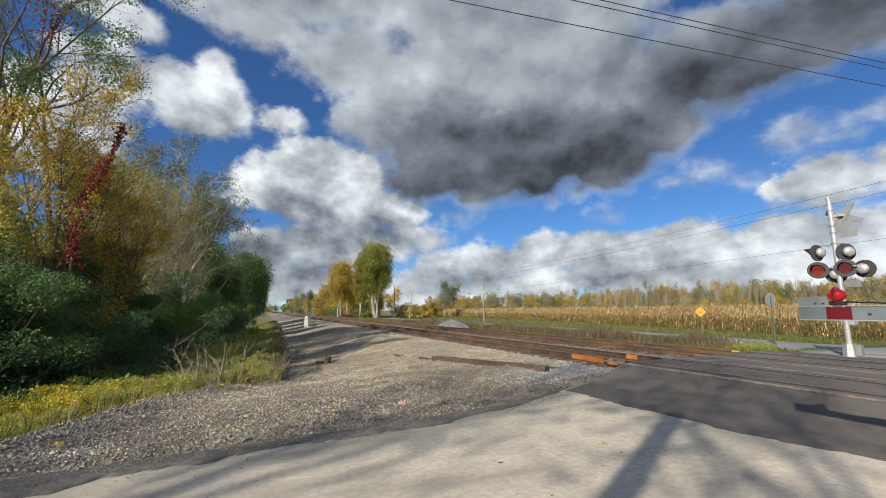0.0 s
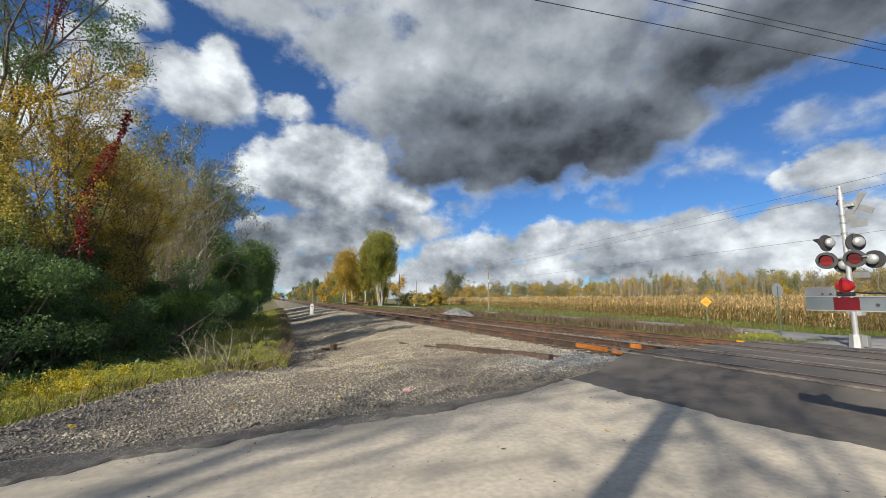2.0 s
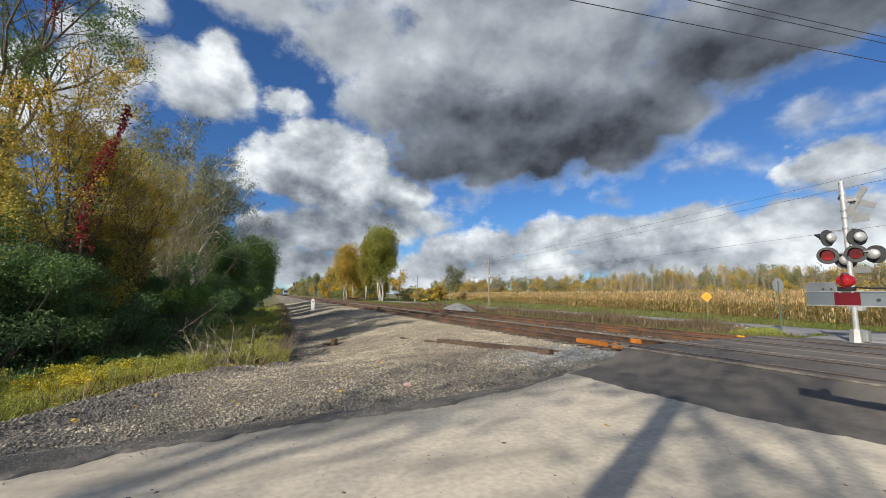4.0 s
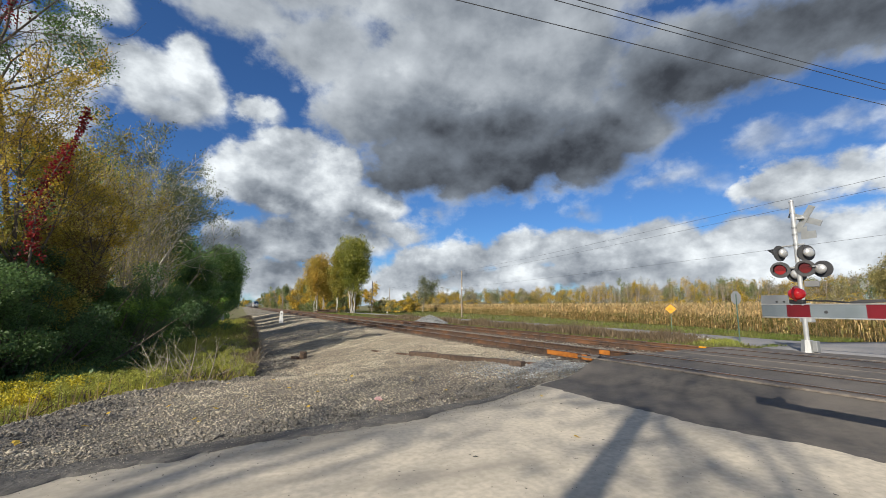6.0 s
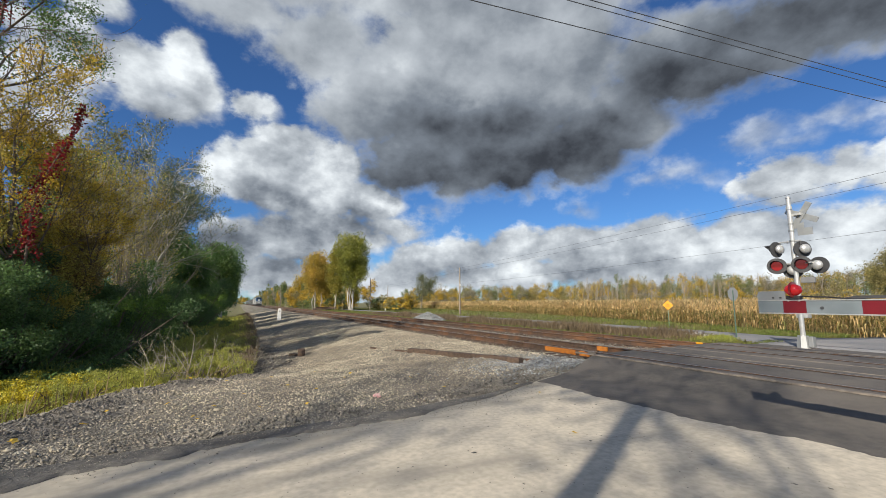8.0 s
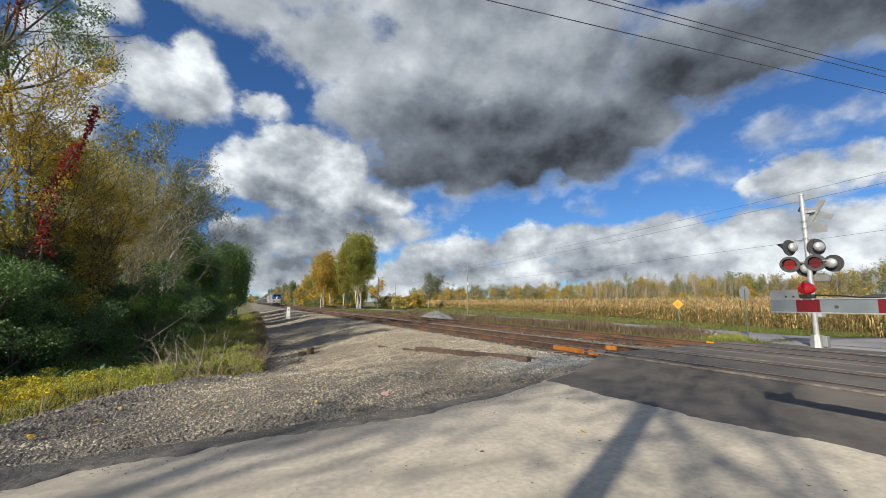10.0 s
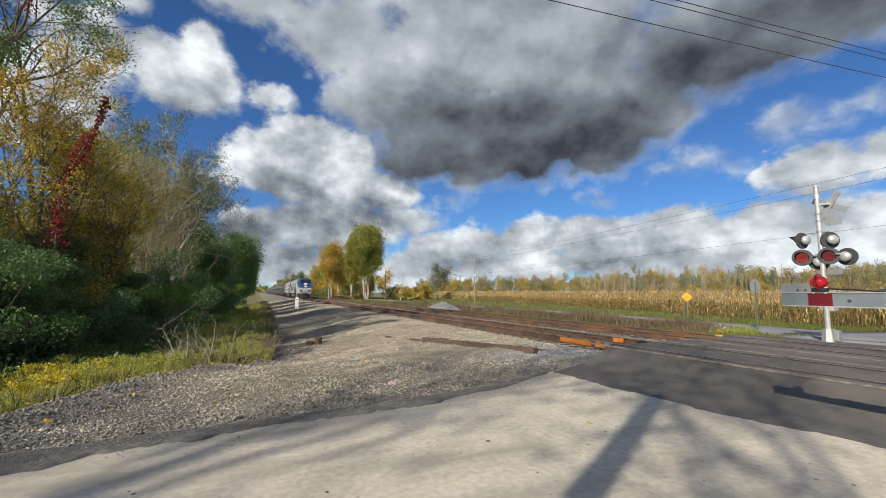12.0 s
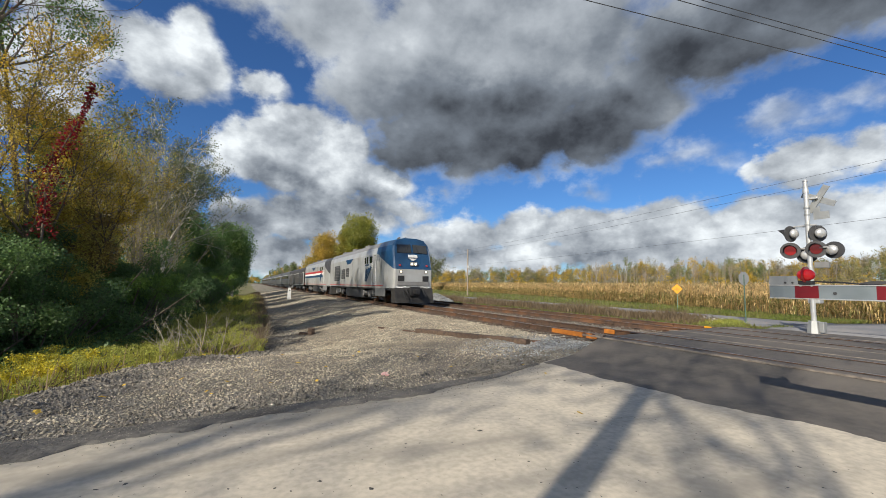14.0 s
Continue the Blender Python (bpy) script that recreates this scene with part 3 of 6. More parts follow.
def tube_arrays(segs, sides=5):
    """Tapered round pieces: rows of x0 y0 z0 x1 y1 z1 r0 r1."""
    s = np.asarray(segs, float)
    a, b, r0, r1 = s[:, 0:3], s[:, 3:6], s[:, 6:7], s[:, 7:8]
    d = b - a
    d /= np.linalg.norm(d, axis=1)[:, None] + 1e-9
    ref = np.where(np.abs(d[:, 2:3]) > 0.9, np.array([[1.0, 0, 0]]), np.array([[0, 0, 1.0]]))
    u = np.cross(d, ref)
    u /= np.linalg.norm(u, axis=1)[:, None] + 1e-9
    w = np.cross(d, u)
    rings = []
    for p, r in ((a, r0), (b, r1)):
        for k in range(sides):
            t = 2 * math.pi * k / sides
            rings.append(p + (u * math.cos(t) + w * math.sin(t)) * r)
    v = np.stack(rings, 1).reshape(-1, 3)
    base = (np.arange(len(s)) * 2 * sides)[:, None, None]
    quad = np.array([[k, (k + 1) % sides, sides + (k + 1) % sides, sides + k] for k in range(sides)])[None]
    return v, (base + quad).reshape(-1, 4)


def grow(rng, p, d, length, r, depth, segs, tips, spread, rise, first=1, top=3):
    """One branch in short steps, with side branches."""
    n = 7 if depth == top else 4
    p, d = np.array(p, float), np.array(d, float)
    for i in range(n):
        d = d + rng.normal(size=3) * (0.07 if depth == top else 0.16) + np.array([0, 0, rise])
        d /= np.linalg.norm(d)
        q = p + d * length / n
        ra, rb = r * (1 - 0.8 * i / n), r * (1 - 0.8 * (i + 1) / n)
        segs.append((*p, *q, ra, rb))
        if depth <= 1:
            tips.append(q)
        if depth > 0 and i >= (first if depth == top else 0):
            for _ in range(2 if depth >= 2 else 1):
                side = rng.normal(size=3)
                side -= d * side.dot(d)
                side /= np.linalg.norm(side) + 1e-9
                nd = d * (1 - spread * 0.6) + side * spread
                nd /= np.linalg.norm(nd)
                grow(rng, q, nd, length * rng.uniform(0.36, 0.55) * (1.15 - 0.5 * i / n), rb * 0.6, depth - 1, segs, tips, spread, rise, first, top)
        p = q


def tree_meshes(seed, h, leaves, size, cluster, spread=0.75, rise=0.05, trunk=0.16, depth=3, low=0.0, bark=None, leaf=None, sides=5, lean=(0, 0), keep=1.0, least=0.006, first=1):
    """Trunk with limbs, and a crown of leaves gathered at the twigs."""
    rng = np.random.default_rng(seed)
    segs, tips = [], []
    grow(rng, (0, 0, -0.2), (lean[0], lean[1], 1), h * 0.8, trunk, depth, segs, tips, spread, rise, first, depth)
    tips = np.array(tips)
    top = tips[:, 2].max()
    k = h / top
    tips = tips * k
    segs = np.array(segs)
    segs[:, :6] *= k
    segs[:, 6:8] = np.maximum(segs[:, 6:8], least)
    thin = segs[:, 6] > 0.004
    wood = array_mesh("trunk", *tube_arrays(segs[thin], sides), bark or M_BARK)
    tips = tips[tips[:, 2] > low * h]
    tips = tips[rng.uniform(size=len(tips)) < keep]
    c = tips[rng.integers(0, len(tips), leaves)] + rng.normal(size=(leaves, 3)) * cluster
    c = c[c[:, 2] > 0.1]
    crown = array_mesh("crown", *leaf_arrays(c, size, rng), leaf or L_GREEN)
    return wood, crown


def tree(name, meshes, label, category, group=""):
    ob = thing(name, label, category, group)
    for nm, me in zip(("trunk", "crown"), meshes):
        o = new(nm, me)
        o.parent = ob
    return ob


def bush_meshes(seed, w, h, leaves, size, leaf, fill=0.55):
    """A round-headed shrub: thin stems and leaves gathered in uneven lobes."""
    rng = np.random.default_rng(seed)
    lobes = rng.normal(size=(60, 3)) * np.array([w * 0.30, w * 0.30, h * 0.25]) + np.array([0, 0, h * 0.5])
    lobes[:, 2] = np.clip(lobes[:, 2], h * 0.08, h * 0.86)
    segs = []
    for l in lobes:
        a = np.array([l[0] * 0.15, l[1] * 0.15, -0.3])
        m = (a + l) / 2 + rng.normal(size=3) * 0.15
        segs += [(*a, *m, 0.045, 0.03), (*m, *l, 0.03, 0.01)]
    d = rng.normal(size=(leaves, 3))
    d /= np.linalg.norm(d, axis=1)[:, None]
    rad = (rng.uniform(size=leaves) ** 0.4)[:, None]
    c = lobes[rng.integers(0, len(lobes), leaves)] + d * rad * np.array([w * 0.12, w * 0.12, h * 0.085])
    c = c[c[:, 2] > 0.0]
    return array_mesh("stems", *tube_arrays(segs), M_BARK), array_mesh("crown", *leaf_arrays(c, size, rng), leaf)


def place(proto, first, x, y, scale=1.0, turn=0.0, z=None, label=""):
    """Puts the built thing itself at its first place, and copies at the others."""
    zz = float(ground_z(x, y)) if z is None else z
    m = pose(x, y, zz, 0, 0, turn)
    if first:
        proto.matrix_basis = m @ Matrix.Scale(scale, 4)
        return proto
    ob = copy_thing(proto, m)
    ob.scale = (scale, scale, scale)
    if label:
        tagged(ob, label)
    return ob


def scatter(proto, spots):
    for i, (x, y, s, t) in enumerate(spots):
        place(proto, i == 0, x, y, s, t)


def crown_meshes(seed, h, w, low, leaves, size, leaf, bark=None, stems=5, lobes=46, lobe=0.17, trunk=0.16, squash=1.0):
    """A full-crowned tree: stems fanning from the base, each twig ending in a clump of leaves; the crown is an uneven egg."""
    rng = np.random.default_rng(seed)
    d = rng.normal(size=(lobes, 3))
    d /= np.linalg.norm(d, axis=1)[:, None]
    mid, tall = h * (low + 1) / 2, h * (1 - low) / 2
    c = d * (rng.uniform(0.15, 1.0, lobes) ** 0.5)[:, None] * np.array([w * 0.42, w * 0.42, tall * 0.86]) + np.array([0, 0, mid])
    # the crown narrows towards its foot
    taper = np.clip(0.5 + 0.9 * (c[:, 2] - h * low) / (h * (1 - low)), 0.4, 1.0)[:, None]
    c[:, :2] *= taper
    feet = rng.normal(size=(stems, 2)) * 0.25 * trunk / 0.16
    heads = np.concatenate([rng.normal(size=(stems, 2)) * w * 0.13, rng.uniform(0.62, 0.85, (stems, 1)) * h], 1)
    segs = []
    for f, t in zip(feet, heads):
        a = np.array([f[0], f[1], -0.3])
        for k in range(6):
            b = np.array([*(f + (t[:2] - f) * ((k + 1) / 6) ** 1.3), t[2] * (k + 1) / 6]) + np.array([*rng.normal(size=2) * 0.012 * h, 0])
            segs.append((*a, *b, trunk * (1 - 0.13 * k), trunk * (1 - 0.13 * (k + 1))))
            a = b
    for l in c:
        k = rng.integers(0, stems)
        z = min(l[2] * 0.8, heads[k][2] * 0.9)
        q = z / heads[k][2]
        a = np.array([*(feet[k] + (heads[k][:2] - feet[k]) * q ** 1.3), z])
        m = (a + l) / 2 + rng.normal(size=3) * 0.02 * h
        segs += [(*a, *m, trunk * 0.3, trunk * 0.2), (*m, *l, trunk * 0.2, trunk * 0.06)]
    e = rng.normal(size=(leaves, 3))
    e /= np.linalg.norm(e, axis=1)[:, None]
    rad = w * lobe * rng.uniform(0.7, 1.35, lobes)
    pick = rng.integers(0, lobes, leaves)
    p = c[pick] + e * (rng.uniform(size=leaves) ** 0.42 * rad[pick])[:, None] * np.array([1, 1, squash])
    return array_mesh("trunk", *tube_arrays(segs), bark or M_BARK), array_mesh("crown", *leaf_arrays(p, size, rng, 0.62), leaf)


def make_left_wood():
    kin = "trees of the wood"
    # a tall dark-trunked tree, green below its bare top
    tall = tree("tree", tree_meshes(11, 17.5, 22000, 0.095, 0.24, 0.55, 0.08, 0.24, leaf=L_GREEN, low=0.3, keep=0.13, first=2), "tall dark-trunked tree with thinning green leaves", "tree", kin)
    scatter(tall, [(-8.6, 17.6, 1.0, 0)])
    bare_top = tree("tree", tree_meshes(17, 18, 500, 0.1, 0.2, 0.5, 0.07, 0.15, leaf=L_YELLOW, first=3), "tall leafless tree with fine spreading twigs", "tree", kin)
    scatter(bare_top, [(-7.0, 19.0, 1.0, 250)])
    yellow = tree("tree", tree_meshes(18, 10.6, 16000, 0.07, 0.12, 0.55, 0.07, 0.12, leaf=L_YELLOW, low=0.35, keep=0.2, first=2), "slender tree with sparse yellow autumn leaves", "tree", kin)
    scatter(yellow, [(-5.6, 16.2, 1.0, 60), (-7.4, 16.4, 0.86, 200), (-4.9, 17.8, 0.8, 310)])
    olive = tree("tree", crown_meshes(12, 7.4, 4.0, 0.12, 32000, 0.085, L_OLIVE, lobes=80, lobe=0.16, trunk=0.07), "leafy tree with olive and rusty autumn leaves", "tree", kin)
    scatter(olive, [(-7.6, 15.6, 0.88, 0), (-5.9, 17.4, 0.78, 70), (-9.6, 17.4, 1.1, 300), (-6.2, 20.4, 0.8, 200), (-7.6, 23.0, 0.85, 20)])
    rust = tree("tree", crown_meshes(16, 6.8, 3.4, 0.15, 15000, 0.085, L_RUST, lobes=60, lobe=0.13, trunk=0.06), "small tree with rusty orange and brown leaves", "tree", kin)
    scatter(rust, [(-5.5, 18.2, 0.95, 0), (-8.4, 16.4, 0.9, 140)])
    bare = tree("tree", tree_meshes(13, 10.4, 1300, 0.10, 0.22, 0.38, 0.14, 0.085, depth=2, bark=M_TWIG, leaf=L_OLIVE, least=0.011), "thin nearly bare grey tree at the edge of the wood", "tree", kin)
    scatter(bare, [(-5.6, 22.0, 0.86, 0), (-5.2, 23.6, 0.92, 90), (-6.0, 24.6, 1.0, 180), (-5.0, 25.4, 0.92, 45), (-6.6, 23.4, 0.95, 300), (-4.6, 27.4, 0.9, 210), (-5.8, 27, 1.0, 100), (-4.7, 24.0, 0.8, 20),
                   (-6.8, 26.4, 1.05, 60), (-5.4, 29, 1.0, 130), (-4.4, 30.5, 0.95, 10), (-6.2, 21.4, 0.9, 75)])
    birch = tree("tree", tree_meshes(14, 12.6, 17000, 0.10, 0.18, 0.6, 0.08, 0.15, bark=M_BARK_PALE, leaf=L_GREY, keep=0.34, least=0.011, low=0.36, first=2), "pale-barked tree with thin grey-green leaves", "tree", kin)
    scatter(birch, [(-4.2, 27.8, 1.0, 0), (-5.0, 32.5, 0.95, 200)])
    shrub = tree("shrub", bush_meshes(21, 5.0, 5.0, 46000, 0.078, L_DARK), "dense dark green shrub along the edge of the wood", "shrub", "shrubs of the wood")
    scatter(shrub, [(-6.9, 13.4, 0.98, 0), (-9.4, 12.9, 1.1, 80), (-5.5, 15.3, 0.84, 150), (-5.3, 20.0, 0.8, 200), (-4.8, 24.5, 0.8, 260), (-4.4, 29, 0.85, 310), (-9.6, 16, 1.05, 20), (-6.6, 19.0, 0.9, 60), (-3.8, 35, 0.95, 110)])
    green = tree("shrub", bush_meshes(22, 4.2, 4.6, 22000, 0.10, L_BRIGHT), "green leafy shrub at the edge of the wood", "shrub", "shrubs of the wood")
    scatter(green, [(-4.4, 18.4, 0.68, 0), (-3.6, 39, 0.8, 90), (-3.2, 47, 0.85, 190)])
    edge = tree("tree", crown_meshes(15, 10.6, 5.4, 0.1, 17000, 0.19, L_GREEN, bark=M_BARK_PALE, lobes=90, lobe=0.2, trunk=0.10, stems=4), "green tree in the long edge of the wood", "tree", kin)
    scatter(edge, [(-3.6, 43, 0.72, 0), (-2.3, 50, 0.98, 60), (-1.9, 60, 1.0, 120), (-2.4, 69, 1.05, 200), (-2.4, 80, 1.1, 270), (-2.6, 94, 1.15, 30),
                   (-3, 112, 1.2, 100), (-3.4, 134, 1.2, 160), (-4, 160, 1.2, 220), (-4.6, 190, 1.25, 0), (-7, 56, 1.15, 10), (-7, 72, 1.2, 90), (-8, 40, 1.1, 80), (-9, 30, 1.25, 140)])


make_left_wood()


# ---------------------------------------------------------------- weeds, grass, corn, far woods
def blades(rng, x, y, h, w, lean=0.35, z=None):
    """Upright pointed blades: one folded kite each."""
    n = len(x)
    z = ground_z(x, y) if z is None else z
    a = rng.uniform(0, 2 * math.pi, n)
    d = np.stack([np.cos(a), np.sin(a), np.zeros(n)], 1)
    tilt = rng.normal(size=(n, 2)) * lean
    base = np.stack([x, y, z - 0.02], 1)
    top = base + np.stack([tilt[:, 0] * h, tilt[:, 1] * h, h], 1)
    mid = base * 0.55 + top * 0.45 - np.stack([tilt[:, 0] * h * 0.12, tilt[:, 1] * h * 0.12, 0 * h], 1)
    ww = (w * rng.uniform(0.6, 1.3, n))[:, None]
    v = np.stack([base, mid + d * ww, top, mid - d * ww], 1).reshape(-1, 3)
    return v, np.arange(4 * n).reshape(n, 4)


def stuff(name, vf, material, label, category):
    return tagged(new(name, array_mesh(name, *vf, material)), label, category, kind="stuff")


def joined(pairs):
    vs, fs, n = [], [], 0
    for v, f in pairs:
        vs.append(v), fs.append(f + n)
        n += len(v)
    return np.concatenate(vs), np.concatenate(fs)


def make_weeds():
    rng = np.random.default_rng(31)
    # tall weeds in the ditch between the gravel and the wood
    n = 52000
    y = 6.5 + 60 * rng.uniform(size=n) ** 2.1
    off = rng.uniform(0, 1, n) ** 0.8 * ramp(y, [6, 14, 30, 70], [5.5, 5.0, 4.6, 4.8])
    x = gravel_edge(y) - off
    h = rng.uniform(0.5, 1.05, n) * (0.75 + 0.35 * wave(x, y, 1.3)) * ramp(off, [0, 0.5, 2.5], [0.45, 0.85, 1.15])
    stems = blades(rng, x, y, h, 0.006 + 0.0006 * y, 0.22)
    pick = rng.integers(0, n, 150000)
    c = np.stack([x[pick], y[pick], ground_z(x[pick], y[pick]) + h[pick] * rng.uniform(0.2, 1.0, len(pick))], 1) + rng.normal(size=(len(pick), 3)) * 0.06
    stuff("ditch_weeds", joined([stems, leaf_arrays(c, 0.042 + 0.0013 * y[pick], rng, 0.3)]), L_WEED, "tall yellow-green weeds filling the ditch", "weeds")
    # dull and straw-coloured stalks among them
    n = 7000
    y = 7 + 70 * rng.uniform(size=n) ** 1.8
    x = gravel_edge(y) - 0.1 - rng.uniform(0, 1, n) * 4.5
    stuff("dry_weeds", blades(rng, x, y, rng.uniform(0.25, 0.8, n), 0.004 + 0.0006 * y, 0.25), L_STRAW, "dry straw-coloured weed stalks in the ditch", "weeds")
    # brownish brush lining the embankment farther along
    n = 8000
    y = 15 + 70 * rng.uniform(size=n) ** 1.5
    x = gravel_edge(y) - 0.05 - np.abs(rng.normal(size=n)) * 0.7
    stuff("bank_brush", blades(rng, x, y, rng.uniform(0.3, 0.9, n), 0.005 + 0.0005 * y, 0.3), L_BRUSH, "reddish brown brush along the embankment foot", "brush")
    # rank dark growth under the trees
    n = 40000
    y = 10 + 90 * rng.uniform(size=n) ** 1.7
    x = gravel_edge(y) - 3.6 - rng.uniform(0, 1, n) * 2.6
    c = np.stack([x, y, ground_z(x, y) + rng.uniform(0.05, 1.0, n)], 1)
    stuff("undergrowth", leaf_arrays(c, 0.12 + 0.002 * y, rng), L_DARK, "dark leafy undergrowth below the trees", "undergrowth")
    # right of the tracks: rough grass, and a belt of brown brush
    n = 44000
    y = 9.5 + 130 * rng.uniform(size=n) ** 2
    x = rng.uniform(18.4, 27.0, n) + 0.012 * (y - 10)
    k = x < lane_near(y) + 0.1
    x, y = x[k], y[k]
    stuff("verge_grass", blades(rng, x, y, rng.uniform(0.06, 0.26, len(x)), 0.012 + 0.0005 * y, 0.4), L_GRASS, "rough green grass between track and lane", "grass")
    n = 24000
    y = 13.5 + 62 * rng.uniform(size=n) ** 1.4
    x = 21.6 + rng.normal(size=n) * 0.9 + 0.012 * (y - 10)
    hh = rng.uniform(0.25, 0.9, n) * (0.8 + 0.3 * wave(x, y, 0.8)) * ramp(y, [13, 16, 60, 76], [0.4, 1.0, 1.0, 0.4])
    stuff("verge_brush", blades(rng, x, y, hh, 0.012 + 0.0004 * y, 0.3), L_BRUSH, "brown dry brush between track and lane", "brush")
    n = 22000
    y = 10.8 + 150 * rng.uniform(size=n) ** 2
    x = lane_far(y) + rng.uniform(0, 1, n) * (corn_edge(y) - lane_far(y))
    stuff("field_margin_grass", blades(rng, x, y, rng.uniform(0.08, 0.3, n), 0.014 + 0.0006 * y, 0.4), L_GRASS, "green grass margin beside the corn", "grass")
    # bright tuft of grass by the lane
    n = 2600
    x, y = rng.normal(22.4, 0.9, n), rng.normal(12.9, 0.7, n)
    k = x < lane_near(y)
    x, y, n = x[k], y[k], int(k.sum())
    stuff("bright_grass", blades(rng, x, y, rng.uniform(0.1, 0.35, n), 0.016, 0.4), L_WEED, "bright green tuft of grass by the lane", "grass")


def make_goldenrods():
    rng = np.random.default_rng(33)
    segs, c = [], []
    for _ in range(46):
        a, r = rng.uniform(0, 6.28), rng.uniform(0, 0.5)
        b = np.array([r * math.cos(a), r * math.sin(a), 0])
        t = b + np.array([rng.normal() * 0.12, rng.normal() * 0.12, rng.uniform(0.6, 0.95)])
        segs.append((*b, *t, 0.006, 0.003))
        k = 110
        s = rng.uniform(0, 1, k)[:, None]
        c.append(t + np.concatenate([rng.normal(size=(k, 2)) * 0.05, -s * 0.2], 1))
    stems = array_mesh("stems", *tube_arrays(segs, 3), L_WEED)
    heads = array_mesh("flowers", *leaf_arrays(np.concatenate(c), 0.03, rng, 0.8), L_GOLD)
    lc = np.array([(1 - k) * np.array(s[:3]) + k * np.array(s[3:6]) for s in segs for k in (0.2, 0.35, 0.5, 0.6, 0.7)]) + rng.normal(size=(46 * 5, 3)) * 0.04
    foliage = array_mesh("foliage", *leaf_arrays(lc, 0.07, rng, 0.22), L_WEED)
    plant = thing("goldenrod", "clump of yellow flowering goldenrod in the ditch", "wild flower", "goldenrod clumps")
    for nm, me in (("stalk", stems), ("blossom", heads), ("foliage", foliage)):
        new(nm, me).parent = plant
    spots = [(-3.4, 9.9, 1.25, 0), (-3.0, 10.6, 1.25, 80), (-3.9, 9.8, 1.2, 140), (-3.6, 11.0, 1.3, 200), (-2.6, 11.4, 1.0, 20), (-5.0, 9.4, 0.9, 60)]
    for i, (x, y, s, t) in enumerate(spots):
        place(plant, i == 0, x, y, s, t)


def make_weed_bushes():
    bush = tree("weed_bush", bush_meshes(35, 1.5, 1.15, 11000, 0.036, L_WEED), "soft yellow-green weed bush in the ditch", "weed", "weed bushes")
    rng = random.Random(12)
    spots = [(float(gravel_edge(y)) - d, y, s, rng.uniform(0, 360)) for y, d, s in ((8.0, 0.9, 0.7), (8.7, 1.7, 0.9), (9.4, 2.6, 1.0), (8.9, 0.8, 0.6), (10.0, 0.9, 0.8), (10.6, 1.6, 0.95), (11.3, 1.0, 0.85), (12.0, 1.5, 1.0),
                                                                                  (12.8, 0.9, 0.8), (13.6, 1.6, 1.0), (14.6, 0.9, 0.85), (15.8, 1.6, 1.0), (17.2, 1.0, 0.9), (9.9, 3.4, 1.1), (11.6, 2.6, 1.1), (19, 1.4, 1.0), (8.2, 2.6, 0.9), (21.5, 1.2, 1.0))]
    scatter(bush, spots)


def make_bare_saplings():
    segs, tips = [], []
    rng = np.random.default_rng(41)
    for k in range(3):
        grow(rng, (rng.normal() * 0.12, rng.normal() * 0.12, 0), (rng.normal() * 0.3, rng.normal() * 0.3, 1), 0.95, 0.014, 2, segs, tips, 0.7, 0.06)
    me = array_mesh("sapling", *tube_arrays(segs, 4), M_TWIG)
    for i, (x, y, s, t) in enumerate([(-1.2, 11.5, 1.6, 0), (-0.65, 12.0, 1.5, 70), (-0.1, 13.4, 1.2, 150), (0.2, 15.2, 1.2, 220), (-1.7, 10.9, 1.1, 300), (0.5, 17.5, 1.2, 10)]):
        ob = tagged(new("sapling", me), "small bare leafless sapling at the gravel edge", "sapling", "bare saplings")
        ob.matrix_basis = pose(x, y, float(ground_z(x, y)) - 0.05, 0, 0, t) @ Matrix.Scale(s, 4)


def make_red_vines():
    rng = np.random.default_rng(43)
    # foot, head, how far the red leaves reach along it, spread
    runs = [((-5.75, 14.3, -0.8), (-4.75, 15.6, 7.6), 0.44, 1.0, 0.13, 1100), ((-8.6, 17.55, -0.8), (-7.6, 17.4, 15.6), 0.78, 1.0, 0.30, 1500), ((-7.9, 17.0, 9.0), (-6.6, 17.6, 14.4), 0.3, 1.0, 0.10, 500)]
    for foot, head, lo, hi, wide, count in runs:
        foot, head = np.array(foot), np.array(head)
        bend = rng.uniform(0, 6)

        def path(t):
            t = np.asarray(t)[:, None]
            return foot + (head - foot) * t + np.concatenate([0.13 * np.sin(t * 11 + bend), 0.08 * np.cos(t * 8 + bend), 0 * t], 1)

        t = lo + (hi - lo) * rng.uniform(0, 1, count)
        c = path(t) + rng.normal(size=(count, 3)) * (wide * (0.35 + np.abs(np.sin(t * 17 + bend))) * (1.25 - 0.9 * (t - lo) / (hi - lo)))[:, None]
        stem = path(np.linspace(0, 1, 24))
        segs = [(*stem[k], *stem[k + 1], 0.05 - 0.0017 * k, 0.048 - 0.0017 * k) for k in range(23)]
        vine = thing("climbing_vine", "crimson autumn creeper climbing a trunk at the wood's edge", "vine", "red creepers")
        new("stem", array_mesh("stem", *tube_arrays(segs), M_BARK)).parent = vine
        new("foliage", array_mesh("foliage", *leaf_arrays(c, 0.085, rng, 0.8), L_RED)).parent = vine


def corn_edge(y):
    return ramp(y, [4, 14, 24, 59, 115, 170, 240], [29, 33.7, 38.3, 47, 56, 66, 78])


